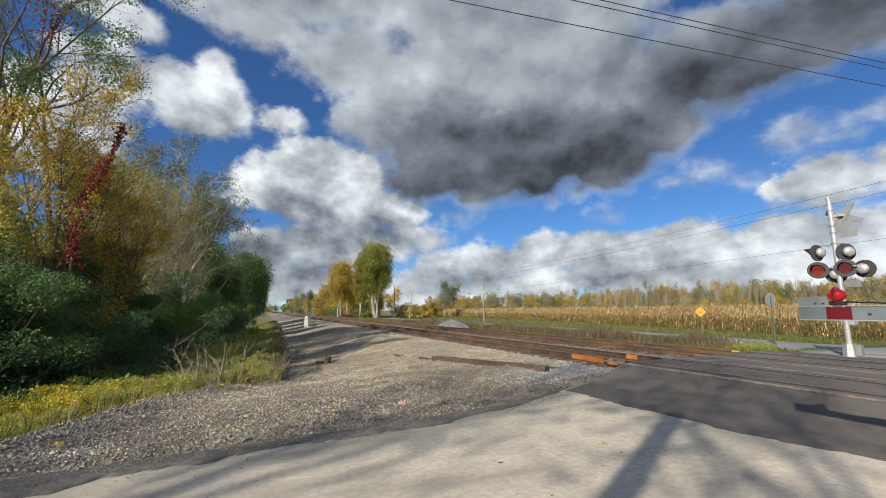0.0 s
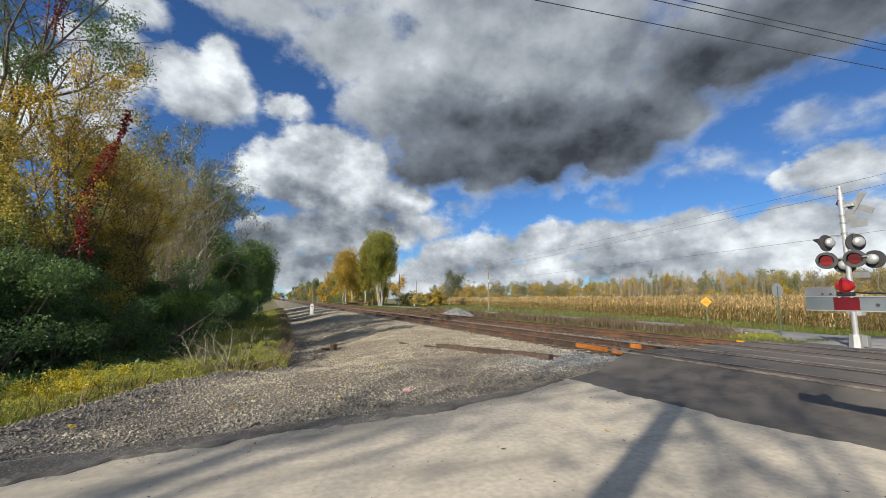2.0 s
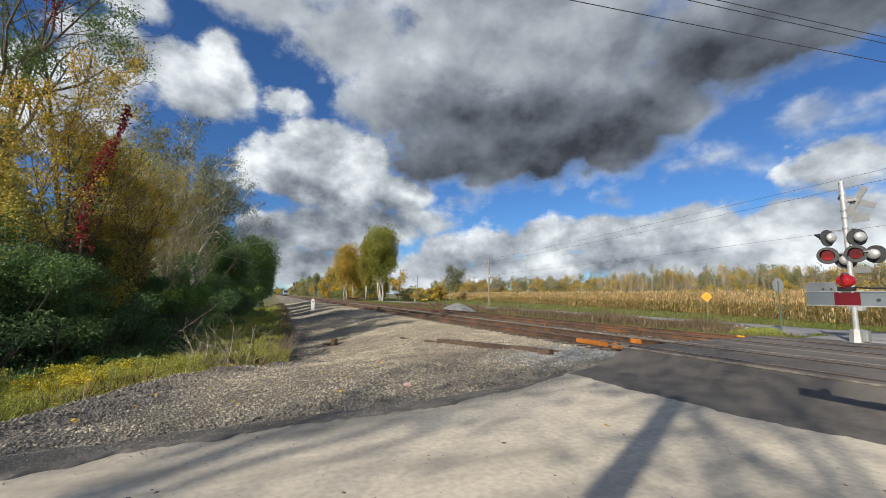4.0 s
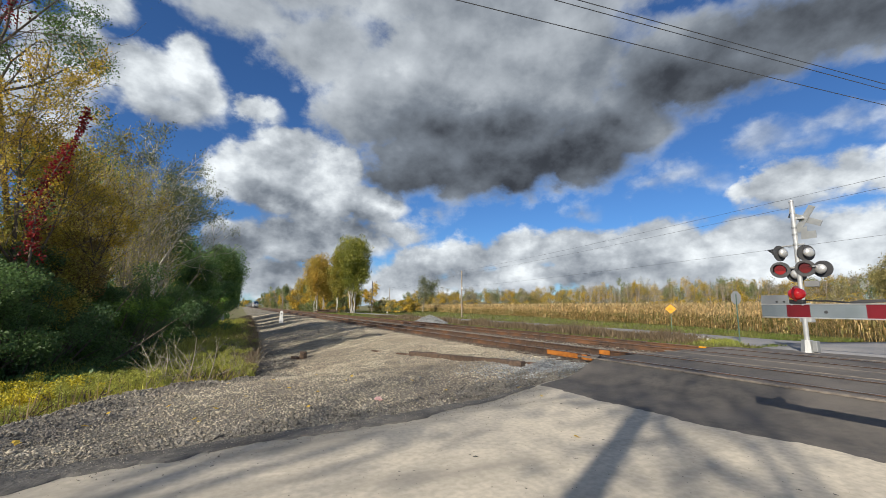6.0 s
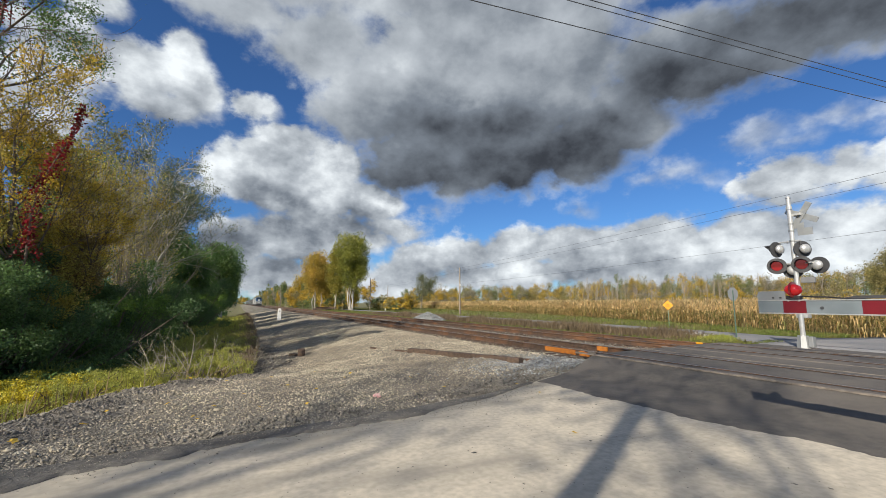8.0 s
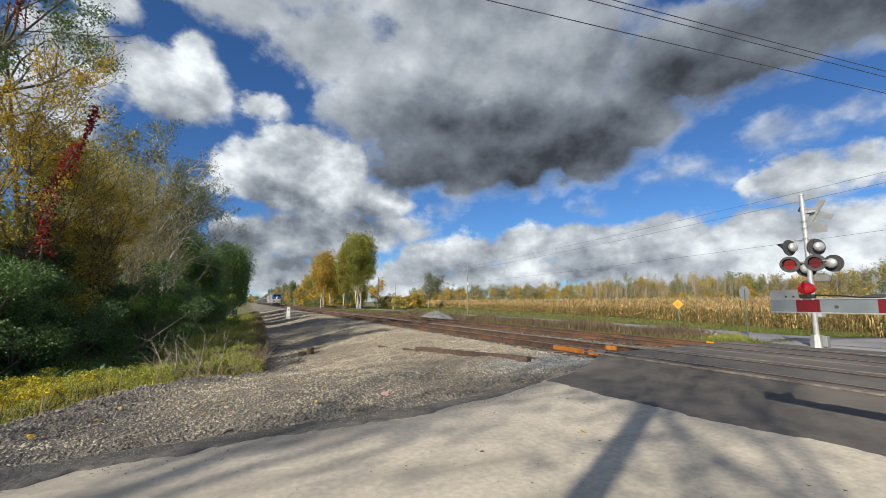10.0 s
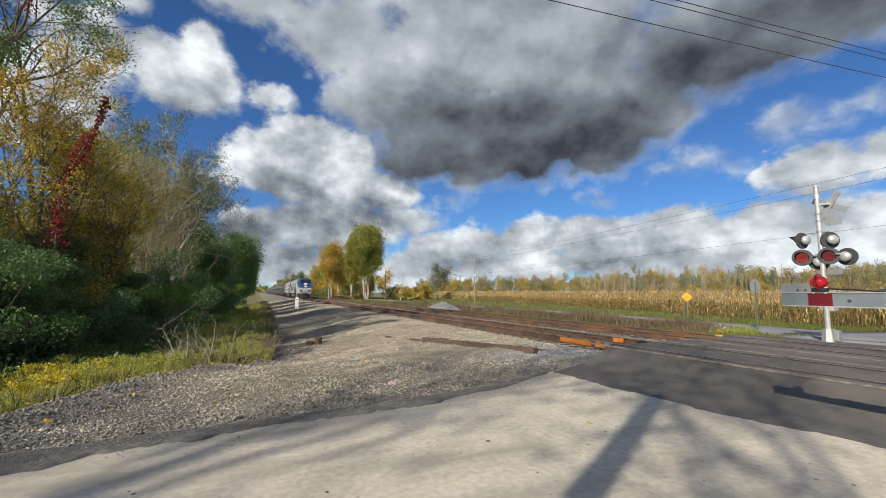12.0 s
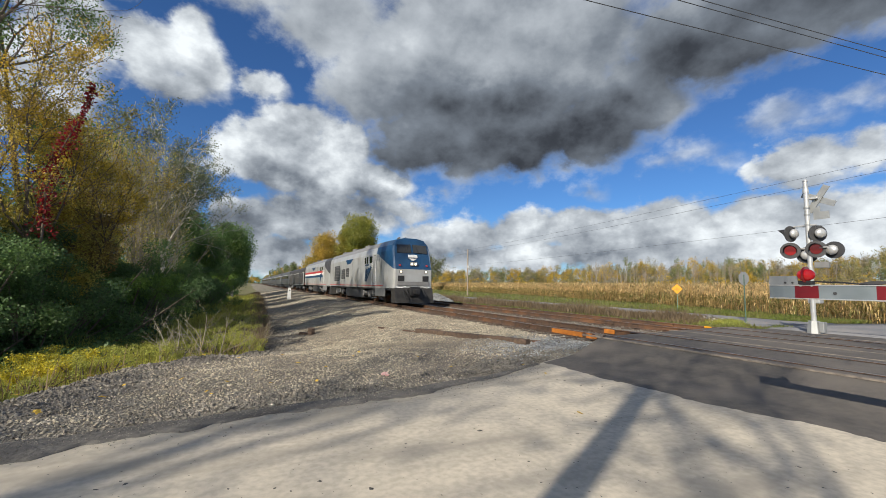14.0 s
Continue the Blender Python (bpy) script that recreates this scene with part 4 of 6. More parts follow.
def make_corn():
    rng = np.random.default_rng(51)
    xs, ys = [], []
    for row in range(9):
        step = 0.15 if row < 3 else 0.26
        y = np.arange(9.0 - row * 0.6, 190, step)
        y = y[(rng.uniform(size=len(y)) < np.clip(26 / np.maximum(y, 10) + 0.35, 0, 1))] + rng.normal() * 0.05
        xs.append(corn_edge(y) + row * 0.78 + rng.normal(size=len(y)) * 0.06)
        ys.append(y + rng.normal(size=len(y)) * 0.03)
    y = rng.uniform(4, 240, 9000)
    x = corn_edge(y) + 7 + rng.uniform(0, 1, 9000) ** 1.5 * 150
    xs.append(x), ys.append(y)
    x, y = np.concatenate(xs), np.concatenate(ys)
    keep = y > road_edge(x) + 0.3
    x, y = x[keep], y[keep]
    n = len(x)
    z = ground_z(x, y)
    h = rng.uniform(2.0, 2.45, n)
    lean = rng.normal(size=(n, 2)) * 0.05
    segs = np.stack([x, y, z - 0.05, x + lean[:, 0] * h, y + lean[:, 1] * h, z + h, 0.014 + 0 * x, 0.006 + 0 * x], 1)
    stalks = tube_arrays(segs, 3)
    pairs, green = [stalks], []
    for k in range(12):
        # long arching leaves in two bent pieces
        f = 0.14 + 0.066 * k + rng.normal(size=n) * 0.03
        a = rng.uniform(0, 6.28, n)
        d = np.stack([np.cos(a), np.sin(a), 0 * a], 1)
        e = np.stack([-np.sin(a), np.cos(a), 0 * a], 1)
        p = np.stack([x + lean[:, 0] * h * f, y + lean[:, 1] * h * f, z + h * f], 1)
        ln = (rng.uniform(0.28, 0.52, n) * (1.0 + 0.002 * y))[:, None]
        w = (rng.uniform(0.018, 0.036, n) * (1.0 + 0.010 * y))[:, None]
        up = (rng.uniform(0.0, 0.8, n) if k < 10 else rng.uniform(0.5, 1.4, n))[:, None]
        upz = np.array([[0, 0, 1.0]])
        q = p + d * ln * 0.55 + upz * ln * 0.5 * up
        t = p + d * ln * 1.0 + upz * ln * (0.35 * up - rng.uniform(0.2, 0.9, n)[:, None])
        if k >= 10:
            t = q + d * ln * 0.3 + upz * ln * 0.3
        v = np.stack([p - e * w * 0.4, p + e * w * 0.4, q + e * w, q - e * w], 1).reshape(-1, 3)
        v2 = np.stack([q - e * w, q + e * w, t + e * w * 0.15, t - e * w * 0.15], 1).reshape(-1, 3)
        g = rng.uniform(size=n) < (0.62 if k <= 6 else 0.14)
        for vv in (v, v2):
            vv = vv.reshape(n, 4, 3)
            for sel, store in ((~g, pairs), (g, green)):
                s = vv[sel].reshape(-1, 3)
                store.append((s, np.arange(len(s)).reshape(-1, 4)))
    stuff("cornfield", joined(pairs), L_CORN, "field of tall dry straw-coloured corn", "cornfield")
    stuff("green_corn_leaves", joined(green), L_CORN_GREEN, "half-green leaves low in the standing corn", "corn leaves")


def clump_tree(rng, x, y, z, h, w, leaves, size):
    """Leaves of one far tree, gathered in uneven lobes; trunk pieces."""
    lob = rng.normal(size=(9, 3)) * np.array([w * 0.24, w * 0.24, h * 0.24]) + np.array([0, 0, h * 0.52])
    lob[:, 2] = np.clip(lob[:, 2], h * 0.12, h * 0.88)
    d = rng.normal(size=(leaves, 3))
    d /= np.linalg.norm(d, axis=1)[:, None]
    c = lob[rng.integers(0, 9, leaves)] + d * (rng.uniform(size=leaves) ** 0.45)[:, None] * np.array([w * 0.2, w * 0.2, h * 0.16])
    c = c[c[:, 2] > 0.3] + np.array([x, y, z])
    segs = [(x, y, z - 0.3, x + rng.normal() * 0.4, y + rng.normal() * 0.4, z + h * 0.75, 0.02 * h, 0.006 * h)]
    for l in lob[:5]:
        segs.append((x, y, z + h * 0.3, x + l[0], y + l[1], z + l[2], 0.008 * h, 0.003 * h))
    return leaf_arrays(c, size, rng, 0.75), tube_arrays(segs, 4)


def make_far_woods():
    rng = np.random.default_rng(61)
    # the W_ colours have the sun and haze of the distance painted in
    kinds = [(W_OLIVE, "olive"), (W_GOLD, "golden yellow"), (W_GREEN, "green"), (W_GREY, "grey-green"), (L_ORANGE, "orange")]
    store = [[] for _ in kinds]
    wood = []
    # the wood behind the corn, from far along the line round to the right
    for k in range(380):
        az = radians(rng.uniform(21, 84))
        dist = rng.uniform(205, 265) * ramp(math.degrees(az), [20, 45, 84], [1.25, 1.05, 0.85])
        x, y = dist * math.sin(az), dist * math.cos(az)
        h = rng.uniform(9.0, 13.5) * ramp(math.degrees(az), [20, 35, 60, 84], [0.9, 0.95, 1.05, 1.05])
        if rng.uniform() < 0.08:
            h *= 1.3
        kind = rng.choice(5, p=[0.36, 0.24, 0.2, 0.17, 0.03])
        lv, tr = clump_tree(rng, x, y, float(ground_z(x, y)), h, rng.uniform(6, 10), 900, 0.42)
        store[kind].append(lv), wood.append(tr)
    # low scrub closing the foot of the wood
    for k in range(160):
        az = radians(rng.uniform(18, 86))
        dist = rng.uniform(195, 212) * ramp(math.degrees(az), [20, 45, 84], [1.25, 1.05, 0.85])
        x, y = dist * math.sin(az), dist * math.cos(az)
        lv, tr = clump_tree(rng, x, y, float(ground_z(x, y)), rng.uniform(3, 6), 7, 320, 0.5)
        store[rng.choice([0, 3, 1])].append(lv)
    # bare pale trunks along the far wood
    for k in range(120):
        az = radians(rng.uniform(45, 70))
        dist = rng.uniform(185, 215)
        x, y = dist * math.sin(az), dist * math.cos(az)
        z = float(ground_z(x, y))
        h = rng.uniform(6, 13)
        wood.append(tube_arrays([(x, y, z, x + rng.normal() * 0.5, y + rng.normal() * 0.5, z + h, 0.14, 0.04)] +
                                [(x, y, z + h * 0.5, x + rng.normal() * 1.6, y + rng.normal() * 1.6, z + h * 0.95, 0.06, 0.02) for _ in range(3)], 4))
    # along the railway beyond the tall tree
    for k in range(150):
        y = rng.uniform(126, 520)
        x = 17.0 + rng.uniform(0, 26) + 0.012 * (y - 118)
        h = rng.uniform(9, 16) * ramp(y, [118, 160, 260, 520], [0.55, 0.7, 0.95, 0.8])
        kind = rng.choice(5, p=[0.24, 0.22, 0.42, 0.06, 0.06])
        lv, tr = clump_tree(rng, x, y, 0, h, rng.uniform(5, 9), 850, 0.40 + 0.001 * y)
        store[kind].append(lv), wood.append(tr)
    for k in range(60):
        y = rng.uniform(250, 760)
        x = -8 - rng.uniform(0, 25)
        lv, tr = clump_tree(rng, x, y, -0.7, rng.uniform(12, 17), 9, 300, 1.0)
        store[rng.choice([2, 0, 0])].append(lv), wood.append(tr)
    # low wood that closes the end of the line
    for k in range(40):
        x, y = rng.uniform(-30, 140), rng.uniform(820, 900)
        lv, tr = clump_tree(rng, x, y, 0, rng.uniform(12, 20), 16, 200, 2.2)
        store[rng.choice([2, 0, 4])].append(lv)
    # scrub under the trees beside the far track
    for k in range(170):
        y = rng.uniform(118, 330)
        x = 19.0 + rng.uniform(0, 10) + 0.02 * (y - 104)
        lv, tr = clump_tree(rng, x, y, -0.3, rng.uniform(2.2, 5.0), rng.uniform(3, 5), 330, 0.34)
        store[rng.choice([0, 1, 2, 2, 2])].append(lv), wood.append(tr)
    # hedge and scrub between the tall tree and the corn
    for k in range(46):
        t = rng.uniform()
        x, y = 31 + 32 * t + rng.normal() * 2, 100 + 62 * t + rng.normal() * 4
        lv, tr = clump_tree(rng, x, y, 0, rng.uniform(2.0, 4.2), 4, 260, 0.4)
        store[rng.choice([0, 0, 1, 2])].append(lv)
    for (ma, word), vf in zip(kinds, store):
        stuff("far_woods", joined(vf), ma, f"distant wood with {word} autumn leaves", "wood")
    stuff("far_trunks", joined(wood), M_POLE, "thin grey trunks standing in the distant wood", "trunks")


def make_mid_trees():
    tall = tree("tree", crown_meshes(71, 22.3, 10.6, 0.14, 30000, 0.36, L_COTTON, bark=M_BARK_PALE, stems=8, lobes=130, lobe=0.165, trunk=0.13), "tall full green cottonwood with pale trunks beside the track", "tree", "trees beyond the track")
    place(tall, True, 27.0, 110, 1.0, 30, -0.2)
    slim = tree("tree", crown_meshes(77, 17.5, 6.0, 0.2, 11000, 0.38, L_TURNING, bark=M_BARK_PALE, stems=4, lobes=80, lobe=0.2, trunk=0.11), "yellowing cottonwood leaning against its taller neighbour", "tree", "trees beyond the track")
    place(slim, True, 23.4, 112, 1.0, 140, -0.2)
    gold = tree("tree", crown_meshes(72, 17.4, 8.6, 0.22, 17000, 0.36, L_ORANGE, bark=M_BARK_PALE, stems=4, lobes=100, lobe=0.19, trunk=0.12), "golden orange autumn tree beside the track", "tree", "trees beyond the track")
    place(gold, True, 19.4, 120, 1.0, 0, -0.2)
    place(gold, False, 22.6, 128, 0.9, 200, -0.2)
    yel = tree("tree", tree_meshes(73, 12, 8000, 0.42, 0.8, 0.7, 0.06, 0.2, leaf=L_YELLOW, low=0.05), "rounded yellow-green autumn tree beside the track", "tree", "trees beyond the track")
    for i, (x, y, s, t) in enumerate([(24.5, 150, 0.9, 0), (22.5, 165, 1.0, 80), (29.5, 118, 0.55, 170), (23.5, 136, 0.8, 250)]):
        place(yel, i == 0, x, y, s, t, -0.2)
    wisp = tree("tree", tree_meshes(74, 11, 3800, 0.36, 0.6, 0.7, 0.08, 0.18, bark=M_TWIG, leaf=L_GREY, lean=(0.15, 0)), "wind-bent willow with thin grey-green leaves by the corn", "tree", "trees beyond the track")
    place(wisp, True, 51, 118, 1.0, 0, 0)
    sun = tree("shrub", bush_meshes(75, 7, 4.6, 2600, 0.4, L_YELLOW), "bright yellow autumn shrub beside the corn", "shrub")
    place(sun, True, 50, 128, 1.0, 0, 0)
    # this far tree takes the olive with sunlight painted in, too
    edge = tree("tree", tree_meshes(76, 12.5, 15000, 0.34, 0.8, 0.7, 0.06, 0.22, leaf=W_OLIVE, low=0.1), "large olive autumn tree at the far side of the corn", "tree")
    place(edge, True, 128, 34, 1.0, 0, 1.0)
    place(edge, False, 128, 26, 0.8, 120, 1.0)


make_weeds()
make_goldenrods()
make_weed_bushes()
make_bare_saplings()
make_red_vines()
make_corn()
make_far_woods()
make_mid_trees()


# ---------------------------------------------------------------- stones
def stone_arrays(rng, x, y, z, size):
    """Angular stones of eight faces."""
    n = len(x)
    o = np.array([[1, 0, 0], [0, 1, 0], [-1, 0, 0], [0, -1, 0], [0, 0, 1], [0, 0, -1]], float)
    f = np.array([[0, 1, 4], [1, 2, 4], [2, 3, 4], [3, 0, 4], [1, 0, 5], [2, 1, 5], [3, 2, 5], [0, 3, 5]])
    v = o[None] * rng.uniform(0.55, 1.25, (n, 6, 1)) + rng.normal(size=(n, 6, 3)) * 0.16
    v *= np.stack([rng.uniform(0.8, 1.35, n), rng.uniform(0.55, 0.95, n), rng.uniform(0.35, 0.8, n)], 1)[:, None, :]
    v[:, :, 2] += v[:, :, 0] * rng.normal(size=(n, 1)) * 0.35
    a = rng.uniform(0, 6.28, n)
    c, s = np.cos(a)[:, None], np.sin(a)[:, None]
    vx, vy = v[:, :, 0] * c - v[:, :, 1] * s, v[:, :, 0] * s + v[:, :, 1] * c
    v = np.stack([vx, vy, v[:, :, 2]], 2) * size[:, None, None] * 0.5 + np.stack([x, y, z], 1)[:, None, :]
    return v.reshape(-1, 3), (np.arange(n)[:, None, None] * 6 + f[None]).reshape(-1, 3)


def make_stones():
    rng = np.random.default_rng(81)

    def spread(n, y0, y1, power, x1, lo, hi, keep=None):
        y = y0 + (y1 - y0) * rng.uniform(size=n) ** power
        e = gravel_edge(y)
        x = e - 0.1 + (x1 - e) * rng.uniform(size=n)
        k = y > road_edge(x) + 0.02 + 0.15 * rng.normal(size=n)
        if keep is not None:
            k &= keep(x, y)
        x, y = x[k], y[k]
        s = rng.uniform(lo, hi, len(x)) * (1 + 0.018 * (y - 6)) * rng.choice([0.7, 1.0, 1.35], len(x), p=[0.45, 0.42, 0.13])
        return stone_arrays(rng, x, y, ground_z(x, y) + 0.022 + s * 0.10, s)

    def dark(x, y):
        off = x - gravel_edge(y)
        d = 1.1 - off + 0.5 * wave(x, y, 1.9)
        d = np.maximum(d, 1.3 - (y - road_edge(x)) + 0.5 * wave(x, y, 1.5, 2) - 0.4)
        return d + rng.normal(size=np.shape(x)) * 0.35

    stuff("ballast_stones", spread(70000, 5.4, 26, 1.25, 8.7, 0.026, 0.055, lambda x, y: dark(x, y) < 0), M_STONE, "loose pale crushed stones covering the embankment", "gravel")
    stuff("dark_stones", spread(60000, 5.4, 24, 1.3, 8.7, 0.03, 0.072, lambda x, y: dark(x, y) > 0), M_STONE_DARK, "loose dark stones along the gravel edge", "gravel")
    stuff("far_ballast", spread(30000, 22, 95, 1.4, 8.8, 0.035, 0.06), M_STONE, "loose stones farther along the embankment", "gravel")
    # between and beside the rails
    y = 8.6 + 60 * rng.uniform(size=26000) ** 1.4
    x = rng.uniform(8.2, 17.2, len(y))
    s = rng.uniform(0.04, 0.075, len(y)) * (1 + 0.01 * y)
    stuff("track_ballast", stone_arrays(rng, x, y, ground_z(x, y) + 0.03 + rng.uniform(-0.01, 0.02, len(y)), s), M_STONE_DARK, "brownish ballast stones between the ties", "gravel")
    # fresh grey stones by the asphalt
    y = rng.normal(8.6, 0.7, 3500)
    x = rng.normal(7.2, 0.9, 3500)
    k = (y > road_edge(x) + 0.05) & (x < 8.4)
    x, y = x[k], y[k]
    m = mat("fresh_blue_grey_stone", (0.30, 0.31, 0.31), (0.18, 0.19, 0.20), 2.0, 0.9, island=0.5)
    stuff("fresh_stones", stone_arrays(rng, x, y, ground_z(x, y) + 0.03, rng.uniform(0.04, 0.08, len(x))), m, "fresh blue-grey stones beside the asphalt", "gravel")
    # cinders strewn over the pavement's rim
    x = rng.uniform(-9, 5.4, 5200)
    y = road_edge(x) + 0.1 - np.abs(rng.normal(size=5200)) * 0.30
    stuff("cinders", stone_arrays(rng, x, y, road_z(x) + 0.008, rng.uniform(0.006, 0.022, 5200)), M_STONE_DARK, "small dark cinders strewn over the pavement rim", "cinders")
    # flat dark specks and pits on the pavement
    n = 900
    x, y = rng.uniform(-3, 6.0, n), rng.uniform(1.5, 6.6, n)
    k = (y < road_edge(x) - 0.2) & (x < 5.4)
    x, y = x[k], y[k]
    sz = rng.uniform(0.008, 0.02, len(x)) * rng.choice([1.0, 1.6, 3.2], len(x), p=[0.7, 0.22, 0.08])
    v, f = stone_arrays(rng, 0 * x, 0 * x, 0 * x, sz)
    v = v.reshape(-1, 6, 3)
    v[:, :, 2] *= 0.10
    v = v + np.stack([x, y, road_z(x) + 0.0005], 1)[:, None, :]
    stuff("tar_specks", (v.reshape(-1, 3), f), M_TAR, "small dark tar specks on the pale pavement", "tar specks")
    # heap of stone beyond the tracks
    a, r = rng.uniform(0, 6.28, 7000), np.sqrt(rng.uniform(0, 1, 7000))
    x, y = r * np.cos(a) * 1.9, r * np.sin(a) * 2.6
    z = 0.95 * np.clip(1 - r, 0, 1) ** 0.85 + rng.uniform(-0.05, 0.05, 7000)
    heap = thing("stone_heap", "heap of grey crushed stone beside the track", "stone heap", at=pose(18.6, 41, -0.22))
    new("rubble", array_mesh("rubble", *stone_arrays(rng, x, y, z, rng.uniform(0.08, 0.16, 7000)), m)).parent = heap
    core = B()
    bmesh.ops.create_cone(core, cap_ends=True, segments=24, radius1=1.0, radius2=0.05, depth=0.9, matrix=Matrix.Translation((0, 0, 0.42)) @ Matrix.Diagonal((1.75, 2.4, 1, 1)))
    part("core", core, m, heap)
    # pale rocks heaped by the lane
    x, y = rng.normal(22.3, 0.45, 60), rng.normal(14.3, 0.4, 60)
    stuff("rock_pile", stone_arrays(rng, x, y, ground_z(x, y) + rng.uniform(0.02, 0.28, 60), rng.uniform(0.12, 0.34, 60)), mat("pale_rock", (0.5, 0.48, 0.44), (0.36, 0.34, 0.31), 4.0, 0.9, island=0.3), "small pile of pale rocks by the lane", "rocks")


make_stones()


# ---------------------------------------------------------------- loose things by the track
def make_loose_things():
    # an old rail and timber lying on the gravel
    a, b = Vector((5.35, 13.3, 0)), Vector((6.75, 8.95, 0))
    mid, ln = (a + b) / 2, (b - a).length
    yaw = math.degrees(math.atan2(b.y - a.y, b.x - a.x)) - 90
    za, zb = float(ground_z(a.x, a.y)), float(ground_z(b.x, b.y))
    beam = thing("old_timber", "long rust-brown timber lying on the gravel", "timber", at=pose(mid.x, mid.y, (za + zb) / 2 + 0.10, math.degrees(math.atan2(zb - za, ln)), 0, yaw))
    part("beam", box(B(), (0, 0, 0), (0.2, ln, 0.15), 0.015), M_TIE, beam)
    part("strap", box(B(), (0.0, ln * 0.3, 0.078), (0.21, 0.12, 0.012)), M_RAIL, beam, "rusty steel strap")
    for x, y, s, t in ((7.0, 9.5, 0.9, 30), (7.15, 9.25, 0.6, 75), (5.4, 13.9, 0.7, 60), (6.0, 13.1, 0.55, 95), (5.0, 16.0, 0.5, 40)):
        bm = box(B(), (0, 0, 0), (0.11, s, 0.05), 0.01)
        ob = tagged(part("wood_scrap", bm, M_RAIL), "broken rusty scrap of timber on the gravel", "scrap", "timber scraps")
        ob.matrix_basis = pose(x, y, float(ground_z(x, y)) + 0.05, 4, 0, t)
    bm = B()
    rod(bm, (0, 0, -0.05), (0, 0, 0.30), 0.16, 0.14, 10)
    ob = tagged(part("tree_stump", bm, M_TIE), "small dark stump on the gravel bank", "stump")
    ob.matrix_basis = pose(2.55, 18.6, float(ground_z(2.55, 18.6)), 8, 0, 0)
    bm = box(B(), (0, 0, 0), (0.22, 0.5, 0.12), 0.02)
    ob = tagged(part("wood_block", bm, M_TIE), "dark wooden block on the gravel bank", "block")
    ob.matrix_basis = pose(2.3, 18.9, float(ground_z(2.3, 18.9)) + 0.06, 0, 0, 20)
    # orange painted joint pieces on the near rail
    for tx, yy, ln, sx in ((TRACK_X[0] - 0.7525, 9.75, 1.3, -0.05), (TRACK_X[0] - 0.7525, 8.75, 0.35, -0.05), (TRACK_X[0] + 0.7525, 9.5, 0.4, -0.05)):
        bm = box(B(), (tx + sx, yy, RAIL_TOP - 0.085), (0.05, ln, 0.13), 0.008)
        tagged(part("rail_brace", bm, M_ORANGE_RUST), "orange painted steel brace against the rail", "rail brace", "rail braces")
    for k, (tx, yy) in enumerate(((TRACK_X[0] - 0.98, 8.3), (TRACK_X[1] + 0.5, 8.8))):
        tagged(part("marker_block", box(B(), (tx, yy, RAIL_TOP + 0.0), (0.07, 0.22, 0.05), 0.012), M_YELLOW_SIGN if k == 1 else M_PANEL), "small painted block beside the rail", "marker", "markers")
    # scrap of pink paper and fallen leaves
    bm = B()
    bmesh.ops.create_icosphere(bm, subdivisions=2, radius=0.1)
    for v in bm.verts:
        v.co *= 0.7 + 0.5 * noise.noise(v.co * 14)
        v.co.z *= 0.5
    ob = tagged(part("paper_scrap", bm, M_PINK), "crumpled pink paper scrap on the gravel", "litter")
    ob.matrix_basis = pose(2.35, 7.35, float(ground_z(2.35, 7.35)) + 0.05)
    rng = random.Random(9)
    bm = B()
    pts = [(0.06 * math.cos(a) * (1 if i % 2 else 0.6), 0.05 * math.sin(a) * (1 if i % 2 else 0.6), 0.008 * (i % 3)) for i, a in enumerate([k * math.pi / 5 for k in range(10)])]
    plate(bm, pts, (0, 0, 1), 0.003)
    me = bpy.data.meshes.new("fallen_leaf")
    bm.to_mesh(me)
    bm.free()
    me.materials.append(M_YLEAF)
    spots = [(3.85, 4.05), (0.2, 8.3), (-1.7, 7.1), (-0.9, 8.0), (-2.2, 6.6), (-0.4, 6.9), (1.0, 8.9), (5.0, 6.1), (0.4, 7.2), (-2.7, 7.4)] + [(rng.uniform(-2.5, 6), rng.uniform(6.6, 11)) for _ in range(18)]
    for x, y in spots:
        on_road = y < float(road_edge(x))
        z = float(road_z(x)) + 0.012 if on_road else float(ground_z(x, y)) + 0.075
        ob = tagged(new("fallen_leaf", me), "fallen yellow autumn leaf on the ground", "leaf", "fallen leaves")
        ob.matrix_basis = pose(x, y, z, rng.uniform(-20, 20), rng.uniform(-20, 20), rng.uniform(0, 360)) @ Matrix.Scale(rng.uniform(0.5, 1.0), 4)


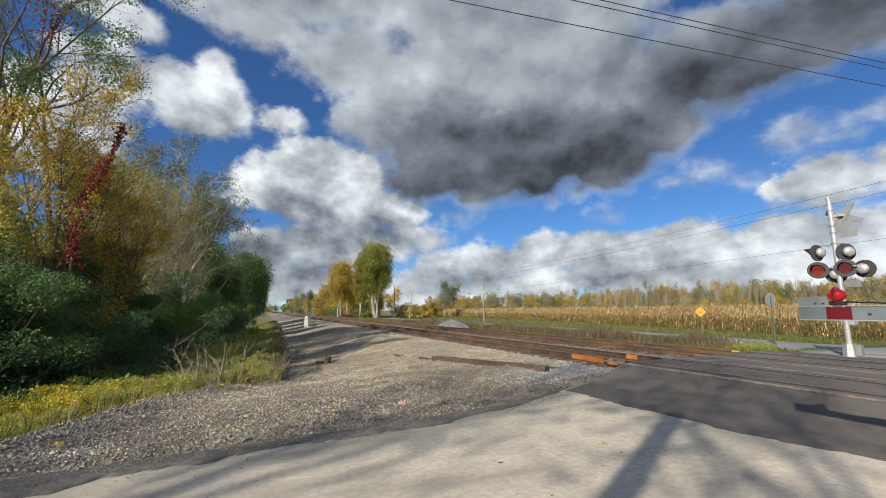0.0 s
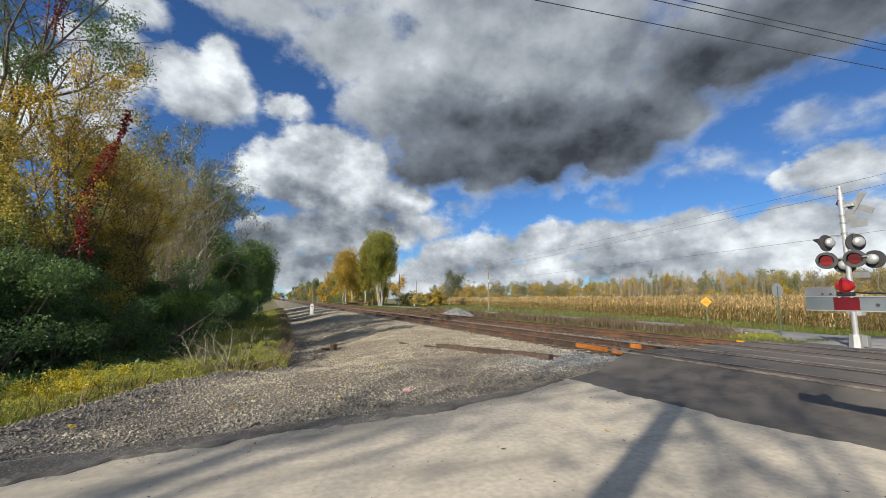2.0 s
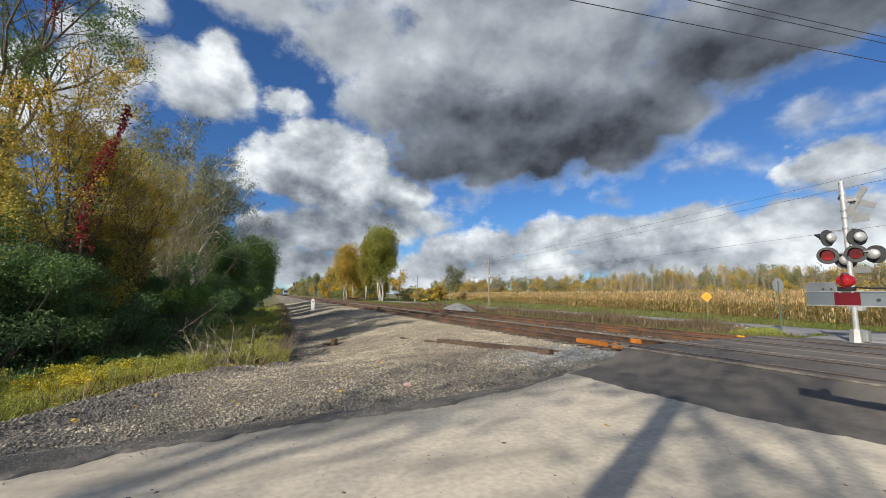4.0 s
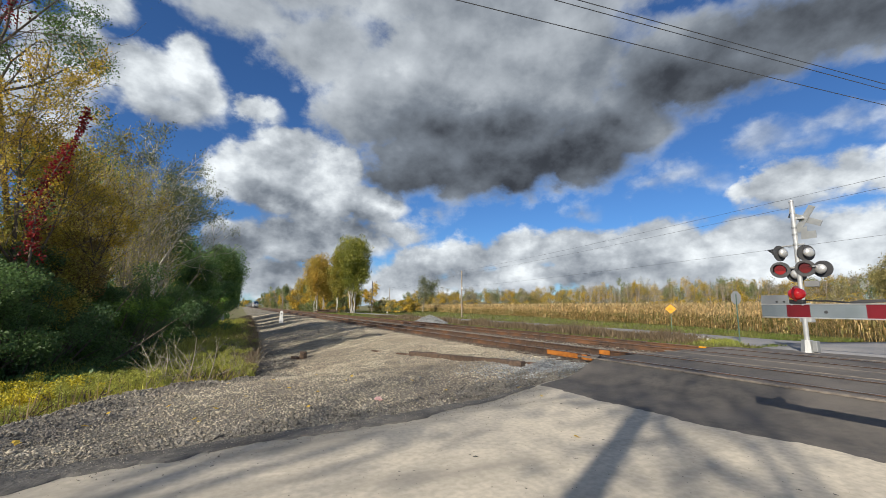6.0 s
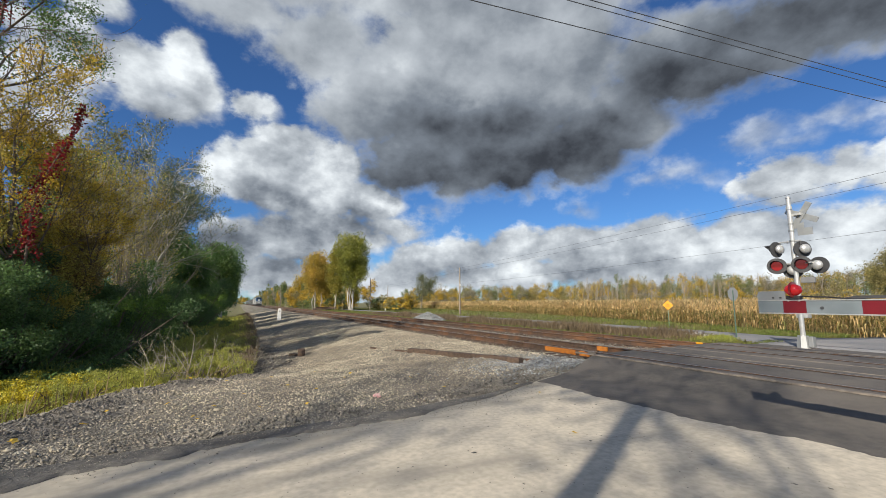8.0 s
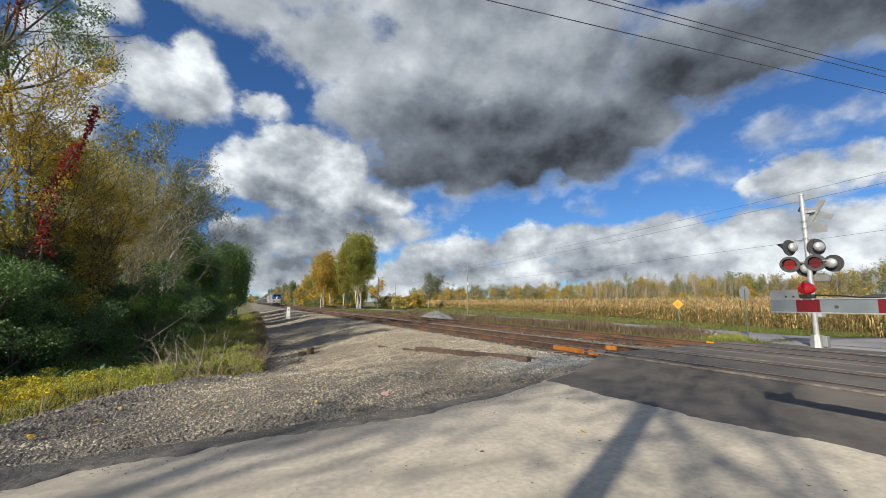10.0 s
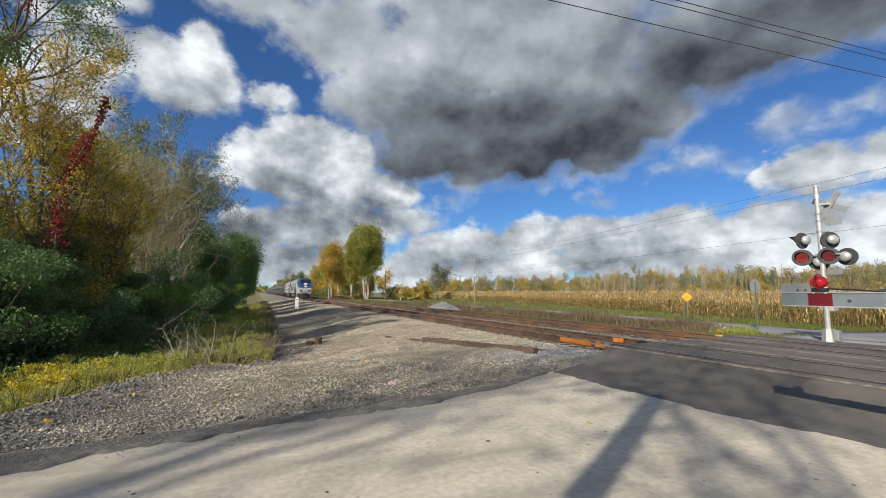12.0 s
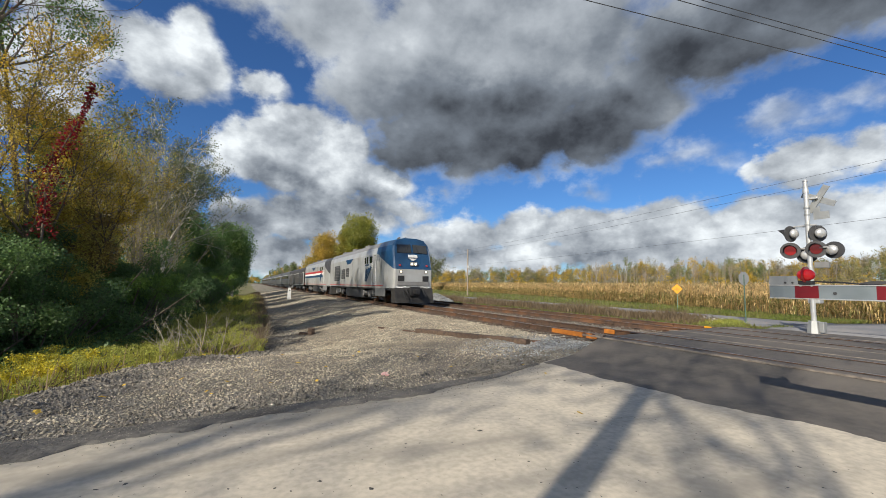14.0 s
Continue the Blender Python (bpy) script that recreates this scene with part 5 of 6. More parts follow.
# ---------------------------------------------------------------- posts, poles, wires
def make_posts():
    post = thing("marker_post", "white painted concrete marker post beside the track", "post", at=pose(4.3, 50, -0.05))
    bm = B()
    plate(bm, [(-0.2, 0, -0.2), (0.2, 0, -0.2), (0.17, 0, 0.95), (0.1, 0, 1.13), (-0.1, 0, 1.13), (-0.17, 0, 0.95)], (0, 1, 0), 0.22)
    part("post", bm, M_WHITE, post)
    part("mark", box(B(), (0, -0.008, 0.8), (0.14, 0.016, 0.1)), M_DARK, post, "small dark painted mark")
    # stop sign seen from behind
    x, y = 24.0, 12.95
    z0 = float(ground_z(x, y))
    sign = thing("stop_sign", "grey back of an octagonal road sign on a green post", "road sign", at=pose(x, y, z0 + 0.12, 0, 0, -10))
    part("post", box(B(), (0, 0, 1.2), (0.06, 0.03, 2.6), 0.005), M_SIGNGREEN, sign)
    pts = [(0.38 * math.cos(radians(22.5 + 45 * k)), 0, 2.3 + 0.38 * math.sin(radians(22.5 + 45 * k))) for k in range(8)]
    part("plate", plate(B(), pts, (0, 1, 0), 0.008), M_SIGNBACK, sign, "dull aluminium back of the plate")
    for zz in (2.1, 2.45):
        part("bolt", rod(B(), (0, -0.03, zz), (0, 0.012, zz), 0.014), M_DARK, sign)
    # amber diamond sign by the corn
    x, y = 31.2, 21.8
    z0 = float(ground_z(x, y))
    sign = thing("warning_sign", "amber diamond warning sign on a thin post before the corn", "road sign", at=pose(x, y, z0, 0, 0, -56))
    part("post", box(B(), (0, 0.03, 0.9), (0.05, 0.03, 2.0), 0.005), M_SIGNGREEN, sign)
    part("plate", plate(B(), [(-0.39, 0, 1.8), (0, 0, 1.41), (0.39, 0, 1.8), (0, 0, 2.19)], (0, 1, 0), 0.01), M_YELLOW_SIGN, sign)
    for dz, w in ((0.07, 0.2), (-0.07, 0.38)):
        part("lettering", box(B(), (0, -0.004, 1.8 + dz), (w, 0.006, 0.07)), mat("faded_lettering", (0.4, 0.16, 0.01), None, 4.0, 0.6), sign, "faded line of lettering")


def pole_thing(x, y, h, r, label, arm=True, z=None):
    z = float(ground_z(x, y)) if z is None else z
    p = thing("utility_pole", label, "utility pole", "utility poles", at=pose(x, y, z))
    part("shaft", rod(B(), (0, 0, -0.3), (0, 0, h), r, r * 0.7, 14), M_POLE, p, smooth=False)
    if arm:
        part("crossarm", box(B(), (0, -r - 0.05, h - 0.45), (1.5, 0.09, 0.11), 0.01), M_POLE, p)
        for k in (-0.65, 0.0, 0.65):
            part("insulator", rod(B(), (k, -r - 0.05, h - 0.39), (k, -r - 0.05, h - 0.22), 0.045, 0.03, 8), M_GREY, p)
    return p


def wire(name, a, b, sag, r, label, group):
    a, b = Vector(a), Vector(b)
    pts = [a.lerp(b, k / 24) - Vector((0, 0, sag * 4 * (k / 24) * (1 - k / 24))) for k in range(25)]
    bm = loft([[(p.x, p.y + r * math.cos(k * 2.0944), p.z + r * math.sin(k * 2.0944)) for k in range(3)] for p in pts])
    return tagged(part(name, bm, M_WIRE), label, "cable", group)


def make_poles():
    far = pole_thing(35.2, 64, 8.3, 0.14, "slim weathered utility pole beside the cornfield", False)
    part("fitting", box(B(), (0.0, -0.15, 5.2), (0.18, 0.14, 0.4), 0.02), M_WHITE, far, "small pale fitting on the shaft")
    pole_thing(27.0, -6.0, 8.9, 0.15, "weathered utility pole at the corner of the corn", False)
    pole_thing(33, 112, 9.0, 0.14, "dark utility pole beside the tall tree", False)
    pole_thing(46.0, 135, 8.3, 0.14, "slim weathered utility pole farther along the lane", False)
    for dz in (0.0, -0.55):
        wire("overhead_wire", (27.0, -6.0, 8.6 + dz), (35.2, 64, 8.0 + dz), 0.35, 0.009, "thin black overhead wire along the lane", "lane wires")
        wire("overhead_wire", (35.2, 64, 8.0 + dz), (46.0, 135, 8.0 + dz), 0.35, 0.009, "thin black overhead wire along the lane", "lane wires")
    wire("overhead_wire", (27.0, -6.0, 5.6), (35.2, 64, 5.2), 0.3, 0.008, "thin black overhead wire along the lane", "lane wires")
    # wires high across the crossing
    pole_thing(-22, 11.2, 10.2, 0.16, "weathered utility pole hidden among the trees", True)
    pole_thing(44, 1.6, 10.0, 0.16, "weathered utility pole beside the road", True)
    wire("overhead_wire", (-22, 11.25, 8.75), (44, 1.6, 8.95), 0.3, 0.013, "thin black overhead wire above the crossing", "road wires")
    wire("overhead_wire", (-22, 11.25, 9.5), (44, 1.6, 9.3), 0.2, 0.013, "thin black overhead wire above the crossing", "road wires")
    wire("overhead_wire", (-22, 11.0, 9.5), (44, 1.25, 9.4), 0.35, 0.013, "thin black overhead wire above the crossing", "road wires")
    # the pole whose shadow lies over the pavement
    h = 8.6
    k = (h - 0.05) / math.tan(radians(SUN_EL))
    pole_thing(5.86 - 0.86 * k, 4.68 - 0.51 * k, h, 0.2, "thick weathered utility pole behind the road", False, z=0.0)


def make_shade_trees():
    a = tree("tree", tree_meshes(91, 18.5, 900, 0.2, 0.35, 0.42, 0.08, 0.24, bark=M_BARK, first=4), "nearly bare tree standing behind the road", "tree", "trees behind the road")
    place(a, True, -11.6, -9.1, 1.0, 40, 0)
    place(a, False, -10.0, -10.2, 0.95, 160, 0)
    place(a, False, -10.6, -11.8, 1.05, 280, 0)
    place(a, False, -21.8, -7.7, 1.0, 90, 0)
    place(a, False, -20.0, -8.2, 1.08, 330, 0)


# ---------------------------------------------------------------- crossing signals
def lamp_head(parent, c, face, lens, back=True):
    """A round signal lamp: black target plate, hood, lens and pale housing. face: the way it looks."""
    f = Vector(face).normalized()
    c = Vector(c)
    q = f.to_track_quat("Z", "Y").to_matrix().to_4x4()
    at = Matrix.Translation(c) @ q
    bm = B()
    bmesh.ops.create_cone(bm, cap_ends=True, segments=28, radius1=0.29, radius2=0.29, depth=0.03, matrix=at)
    target = part("target_plate", bm, M_DARK, parent, "round black target plate")
    bm = B()
    bmesh.ops.create_cone(bm, cap_ends=True, segments=24, radius1=0.165, radius2=0.165, depth=0.03, matrix=at @ Matrix.Translation((0, 0, 0.02)))
    part("lens", bm, lens, target, "red round signal lens")
    bm = B()
    n = 14
    ang = [math.pi * (-0.08 + 1.16 * k / n) for k in range(n + 1)]
    ring0 = [bm.verts.new(at @ Vector((0.19 * math.cos(a), 0.19 * math.sin(a), 0.0))) for a in ang]
    ring1 = [bm.verts.new(at @ Vector((0.19 * math.cos(a), 0.19 * math.sin(a), 0.12 + 0.26 * math.sin(min(max(0, a), math.pi))))) for a in ang]
    for k in range(n):
        bm.faces.new((ring0[k], ring0[k + 1], ring1[k + 1], ring1[k]))
    bmesh.ops.solidify(bm, geom=list(bm.faces), thickness=0.008)
    part("hood", bm, M_DARK, target, "black visor hood")
    bm = B()
    bmesh.ops.create_uvsphere(bm, u_segments=20, v_segments=12, radius=0.17, matrix=at @ Matrix.Translation((0, 0, -0.13)) @ Matrix.Diagonal((1, 1, 0.68, 1)))
    part("housing", bm, M_ALU, target, "pale rounded aluminium housing", smooth=True)
    return target


def make_signal():
    mx, my = 17.7, 7.4
    z0 = 0.06
    to_eye, away = (-0.92, -0.39, 0), (0.92, 0.39, 0)
    s = thing("crossing_signal", "aluminium railway crossing signal mast with red lamps and crossbucks", "crossing signal", at=pose(mx, my, z0))
    part("mast", rod(B(), (0, 0, 0.3), (0, 0, 5.4), 0.075, 0.07, 16), M_ALU, s, smooth=False)
    part("cap", rod(B(), (0, 0, 5.40), (0, 0, 5.46), 0.085, 0.06, 16), M_ALU, s)
    part("collar", rod(B(), (0, 0, 4.98), (0, 0, 5.1), 0.09, 0.09, 16), M_ALU, s)
    bm = B()
    rod(bm, (0, 0, -0.05), (0, 0, 0.08), 0.36, 0.34, 10)
    part("footing", bm, M_PANEL, s, "pale concrete footing")
    bm = B()
    rod(bm, (0, 0, 0.08), (0, 0, 0.5), 0.22, 0.17, 8)
    box(bm, (0.0, -0.24, 0.3), (0.22, 0.14, 0.36), 0.02)
    part("junction_box", bm, M_SIGNBACK, s, "grey cast junction box at the foot")
    # crossbuck boards seen edge-on from behind
    for tilt, dx in ((-58, 0.0), (28, 0.036)):
        m = Matrix.Translation((dx, 0, 0)) @ Matrix.Rotation(radians(tilt), 4, "X")
        bm = box(B(), (0, 0, 0), (0.03, 1.02, 0.2), 0.006)
        bmesh.ops.transform(bm, matrix=Matrix.Translation((0.16, -0.26, 4.74)) @ m, verts=bm.verts)
        part("crossbuck_board", bm, M_SIGNBACK, s, "plain aluminium back of a crossbuck board")
    part("crossbuck_bracket", box(B(), (0.08, -0.14, 4.78), (0.12, 0.3, 0.08), 0.01), M_ALU, s)
    part("track_count_plate", plate(B(), [(0.14, -0.12, 4.02), (0.14, -0.56, 4.02), (0.14, -0.56, 4.28), (0.14, -0.32, 4.28), (0.14, -0.32, 4.5), (0.14, -0.12, 4.4)], (1, 0, 0), 0.008), M_SIGNBACK, s, "grey back of a small plate")
    # lamps: two face the eye, two face away on each arm
    for zz, a, b in ((3.82, 0.42, -0.25), (3.02, 0.46, -0.5)):
        part("lamp_arm", rod(B(), (0, a, zz), (0, b, zz), 0.03, 0.03, 10), M_ALU, s)
    for yy in (0.40, -0.22):
        part("lamp_drop", rod(B(), (0, yy, 3.83), (0, yy, 3.6), 0.022, 0.022, 8), M_DARK, s)
    for zz in (4.45, 4.2, 3.84, 3.05):
        part("band_clamp", rod(B(), (0, 0, zz - 0.03), (0, 0, zz + 0.03), 0.088, 0.088, 16), M_SIGNBACK, s)
    # two lamps face the eye, four face other ways
    lamp_head(s, (-0.22, 0.46, 2.95), (-0.95, -0.3, -0.04), M_RED_LIT)
    lamp_head(s, (-0.02, -0.20, 2.97), (-0.95, -0.3, -0.04), M_RED_LENS)
    lamp_head(s, (0.24, -0.58, 2.93), (0.93, -0.08, 0), M_RED_DIM)
    lamp_head(s, (0.16, 0.15, 2.79), (0.9, 0.35, 0), M_RED_DIM)
    lamp_head(s, (-0.12, 0.47, 3.56), (0.20, 0.98, 0), M_RED_DIM)
    lamp_head(s, (0.10, -0.22, 3.52), (0.55, 0.83, 0), M_RED_DIM)
    part("bell_box", box(B(), (0.0, -0.33, 2.42), (0.12, 0.4, 0.2), 0.02), M_GREY, s, "small grey box on the mast")
    # gate mechanism with its counterweights and lowered arm
    part("gate_motor", box(B(), (0.2, 0, 1.35), (0.3, 0.34, 0.5), 0.03), M_ALU, s, "grey gate mechanism housing")
    part("counterweight", box(B(), (0.32, 1.08, 1.86), (0.05, 0.72, 0.19), 0.01), M_SIGNBACK, s, "grey counterweight plate of the gate")
    part("counter_arm", box(B(), (0.30, 0.4, 1.72), (0.04, 1.0, 0.1), 0.008), M_ALU, s)
    for k in range(9):
        part("gate_band", box(B(), (0.32, -0.4 - 0.41 * k, 1.45), (0.03, 0.405, 0.13)), M_GATE_RED if k % 2 else M_GATE_WHITE, s, "striped band of the lowered arm")


def make_gate():
    x, z = 5.5, 1.585
    g = thing("crossing_gate", "lowered crossing gate arm with grey and dark red bands", "crossing gate", at=pose(x, 0, 0))
    cuts = [2.69, 2.445, 2.235, 1.79, 1.35, 0.92, 0.48, 0.05, -0.4, -0.85, -1.3, -1.75, -2.2, -2.65, -3.1, -3.55]
    for k in range(len(cuts) - 1):
        a, b = cuts[k], cuts[k + 1]
        h = 0.132 + 0.006 * (2.69 - (a + b) / 2) / 1.0
        part("band", box(B(), (0, (a + b) / 2, z), (0.035, abs(a - b), h)), M_GATE_RED if k % 2 else M_GATE_WHITE, g, "dark red band" if k % 2 else "grey reflective band")
    part("lower_rim", box(B(), (-0.003, -0.43, z - 0.074), (0.045, 6.24, 0.012), 0.003), M_ALU, g)
    part("upper_rim", box(B(), (-0.003, -0.43, z + 0.072), (0.045, 6.24, 0.010), 0.003), M_ALU, g)
    # tip lamp and its cable
    tip = part("tip_plate", box(B(), (-0.012, 2.55, z + 0.125), (0.012, 0.27, 0.10), 0.004), M_SIGNBACK, g, "grey bracket plate over the tip of the arm")
    for yy in (2.53, 2.46):
        part("bolt", rod(B(), (-0.03, yy, z + 0.10), (-0.012, yy, z + 0.10), 0.010, 0.010, 8), M_DARK, tip)
    bm = B()
    bmesh.ops.create_uvsphere(bm, u_segments=22, v_segments=14, radius=0.08, matrix=Matrix.Translation((-0.01, 2.34, z + 0.185)) @ Matrix.Diagonal((0.9, 1, 0.82, 1)))
    lamp = part("tip_lamp", bm, mat("glowing_red_lamp", (0.42, 0.01, 0.012), (0.30, 0.008, 0.01), 9.0, 0.12, emit=(1.0, 0.015, 0.02), power=0.07, coat=0.15), g, "glowing red round lamp", smooth=True)
    part("lamp_rim", rod(B(), (-0.01, 2.35, z + 0.185), (-0.01, 2.33, z + 0.185), 0.088, 0.088, 22), M_RED_LENS, lamp)
    part("lamp_base", box(B(), (-0.005, 2.34, z + 0.10), (0.07, 0.13, 0.045), 0.012), M_BLACK, lamp, "black lamp base")
    for o in (0.05, -0.05):
        part("bolt", rod(B(), (-0.03, 2.34 + o, z + 0.07), (0.03, 2.34 + o, z + 0.07), 0.012, 0.012, 8), M_ALU, lamp)
    part("rivet", rod(B(), (-0.026, 2.10, z - 0.01), (-0.015, 2.10, z - 0.01), 0.016, 0.016, 10), M_DARK, g)
    pts = [Vector((-0.01, 2.27 - 0.1 * k, z + 0.095 + 0.012 * math.sin(k * 1.1) + (0.02 if k == 0 else 0))) for k in range(7)]
    part("cable", tube_bm(pts, 0.008), M_BLACK, g, "black lamp cable")
    bm = B()
    plate(bm, [(-0.02, 1.96, z + 0.085), (-0.02, 1.82, z + 0.115), (-0.02, 1.0, z + 0.118), (-0.02, 1.0, z + 0.085)], (1, 0, 0), 0.03)
    part("cable_cover", bm, M_DARK, g, "dark cable cover on the arm")
    # its own post, beyond the picture
    part("mast", rod(B(), (0.3, -4.2, 0.1), (0.3, -4.2, 4.8), 0.07, 0.065, 14), M_ALU, g)
    part("gate_motor", box(B(), (0.15, -4.0, 1.4), (0.3, 0.6, 0.6), 0.04), M_ALU, g)


def tube_bm(pts, r, seg=6):
    bm = B()
    for a, b in zip(pts[:-1], pts[1:]):
        rod(bm, a, b, r, r, seg)
    return bm


def make_far_clutter():
    # huts and piles beside the far track
    for x, y, w, h, label in ((26.5, 152, 4.5, 2.6, "small weathered trackside hut with a flat roof"), (22.5, 205, 5.0, 3.0, "pale trackside equipment hut")):
        hut = thing("trackside_hut", label, "hut", "trackside huts", at=pose(x, y, -0.1))
        part("wall", box(B(), (0, 0, h / 2), (w, 2.4, h), 0.03), M_SHED, hut)
        part("roof", box(B(), (0, 0, h + 0.08), (w + 0.4, 2.8, 0.16), 0.02), M_GREY, hut)
        part("door", box(B(), (w * 0.2, -1.215, h * 0.42), (0.9, 0.05, h * 0.8), 0.01), M_DARK, hut)
        part("window", box(B(), (-w * 0.22, -1.21, h * 0.6), (0.8, 0.04, 0.7), 0.01), M_WHITE, hut)
    rng = random.Random(7)
    pile = thing("timber_pile", "jumbled pile of old dark railway ties", "timber pile", at=pose(20.6, 112, 0.0))
    for k in range(34):
        part("old_tie", box(B(), (rng.uniform(-2.2, 2.2), rng.uniform(-0.8, 0.8), 0.12 + 0.2 * rng.randrange(4)), (2.4, 0.24, 0.18), 0, Matrix.Rotation(rng.uniform(-0.4, 0.4), 4, "Z")), M_TIE, pile)
    post = thing("marker_post", "short white marker post in the grass", "post", at=pose(33.5, 100, 0))
    part("post", box(B(), (0, 0, 0.7), (0.25, 0.2, 1.5), 0.03), M_WHITE, post)


make_loose_things()
make_posts()
make_poles()
make_shade_trees()
make_signal()
make_gate()
make_far_clutter()


# ---------------------------------------------------------------- the train
def truck(parent, y, wheels=2, base=2.7):
    """A wheel truck: side frames, springs and wheels."""
    t = part("truck_frame", box(B(), (0, y, 0.62), (2.0, base + 1.0, 0.22), 0.04), M_DARK, parent, "dark grey truck frame")
    for sx in (-1, 1):
        bm = B()
        plate(bm, [(sx * 1.12, y - base / 2 - 0.6, 0.62), (sx * 1.12, y - base / 2 - 0.25, 0.42), (sx * 1.12, y - 0.7, 0.5), (sx * 1.12, y + 0.7, 0.5), (sx * 1.12, y + base / 2 + 0.25, 0.42),
                   (sx * 1.12, y + base / 2 + 0.6, 0.62), (sx * 1.12, y + base / 2 + 0.5, 0.82), (sx * 1.12, y - base / 2 - 0.5, 0.82)], (sx, 0, 0), 0.1)
        part("side_frame", bm, M_DARK, t)
        for k in range(wheels):
            wy = y - base / 2 + base * k / (wheels - 1)
            bm = B()
            rod(bm, (sx * 0.68, wy, 0.5), (sx * 0.83, wy, 0.5), 0.5, 0.5, 28)
            rod(bm, (sx * 0.62, wy, 0.5), (sx * 0.68, wy, 0.5), 0.53, 0.53, 28)
            part("wheel", bm, M_RAIL, t, "brown steel wheel")
            part("axle_box", box(B(), (sx * 1.2, wy, 0.5), (0.2, 0.32, 0.32), 0.05), M_GREY, t)
        for k in (-0.35, 0.35):
            part("spring", rod(B(), (sx * 1.18, y + k, 0.45), (sx * 1.18, y + k, 0.85), 0.11, 0.11, 10), M_GREY, t)
    return t


HW = 1.52
SHOULDER, ROOF = 3.5, 4.36


def loco_ring(y, w, line, nose=0.0):
    """One ring of the body. line: the height of the paint edge; nose: how far the windscreen leans back."""
    def lean(z):
        return nose * max(0.0, z - 2.55) * 0.40
    wt = w * 0.985
    pts = [(-w, 1.05), (-w, line), (-wt, SHOULDER), (-w * 0.94, SHOULDER + 0.36), (-w * 0.76, ROOF - 0.13), (-w * 0.35, ROOF), (w * 0.35, ROOF), (w * 0.76, ROOF - 0.13),
           (w * 0.94, SHOULDER + 0.36), (wt, SHOULDER), (w, line), (w, 1.05)]
    return [(x, y + lean(z), z) for x, z in pts]


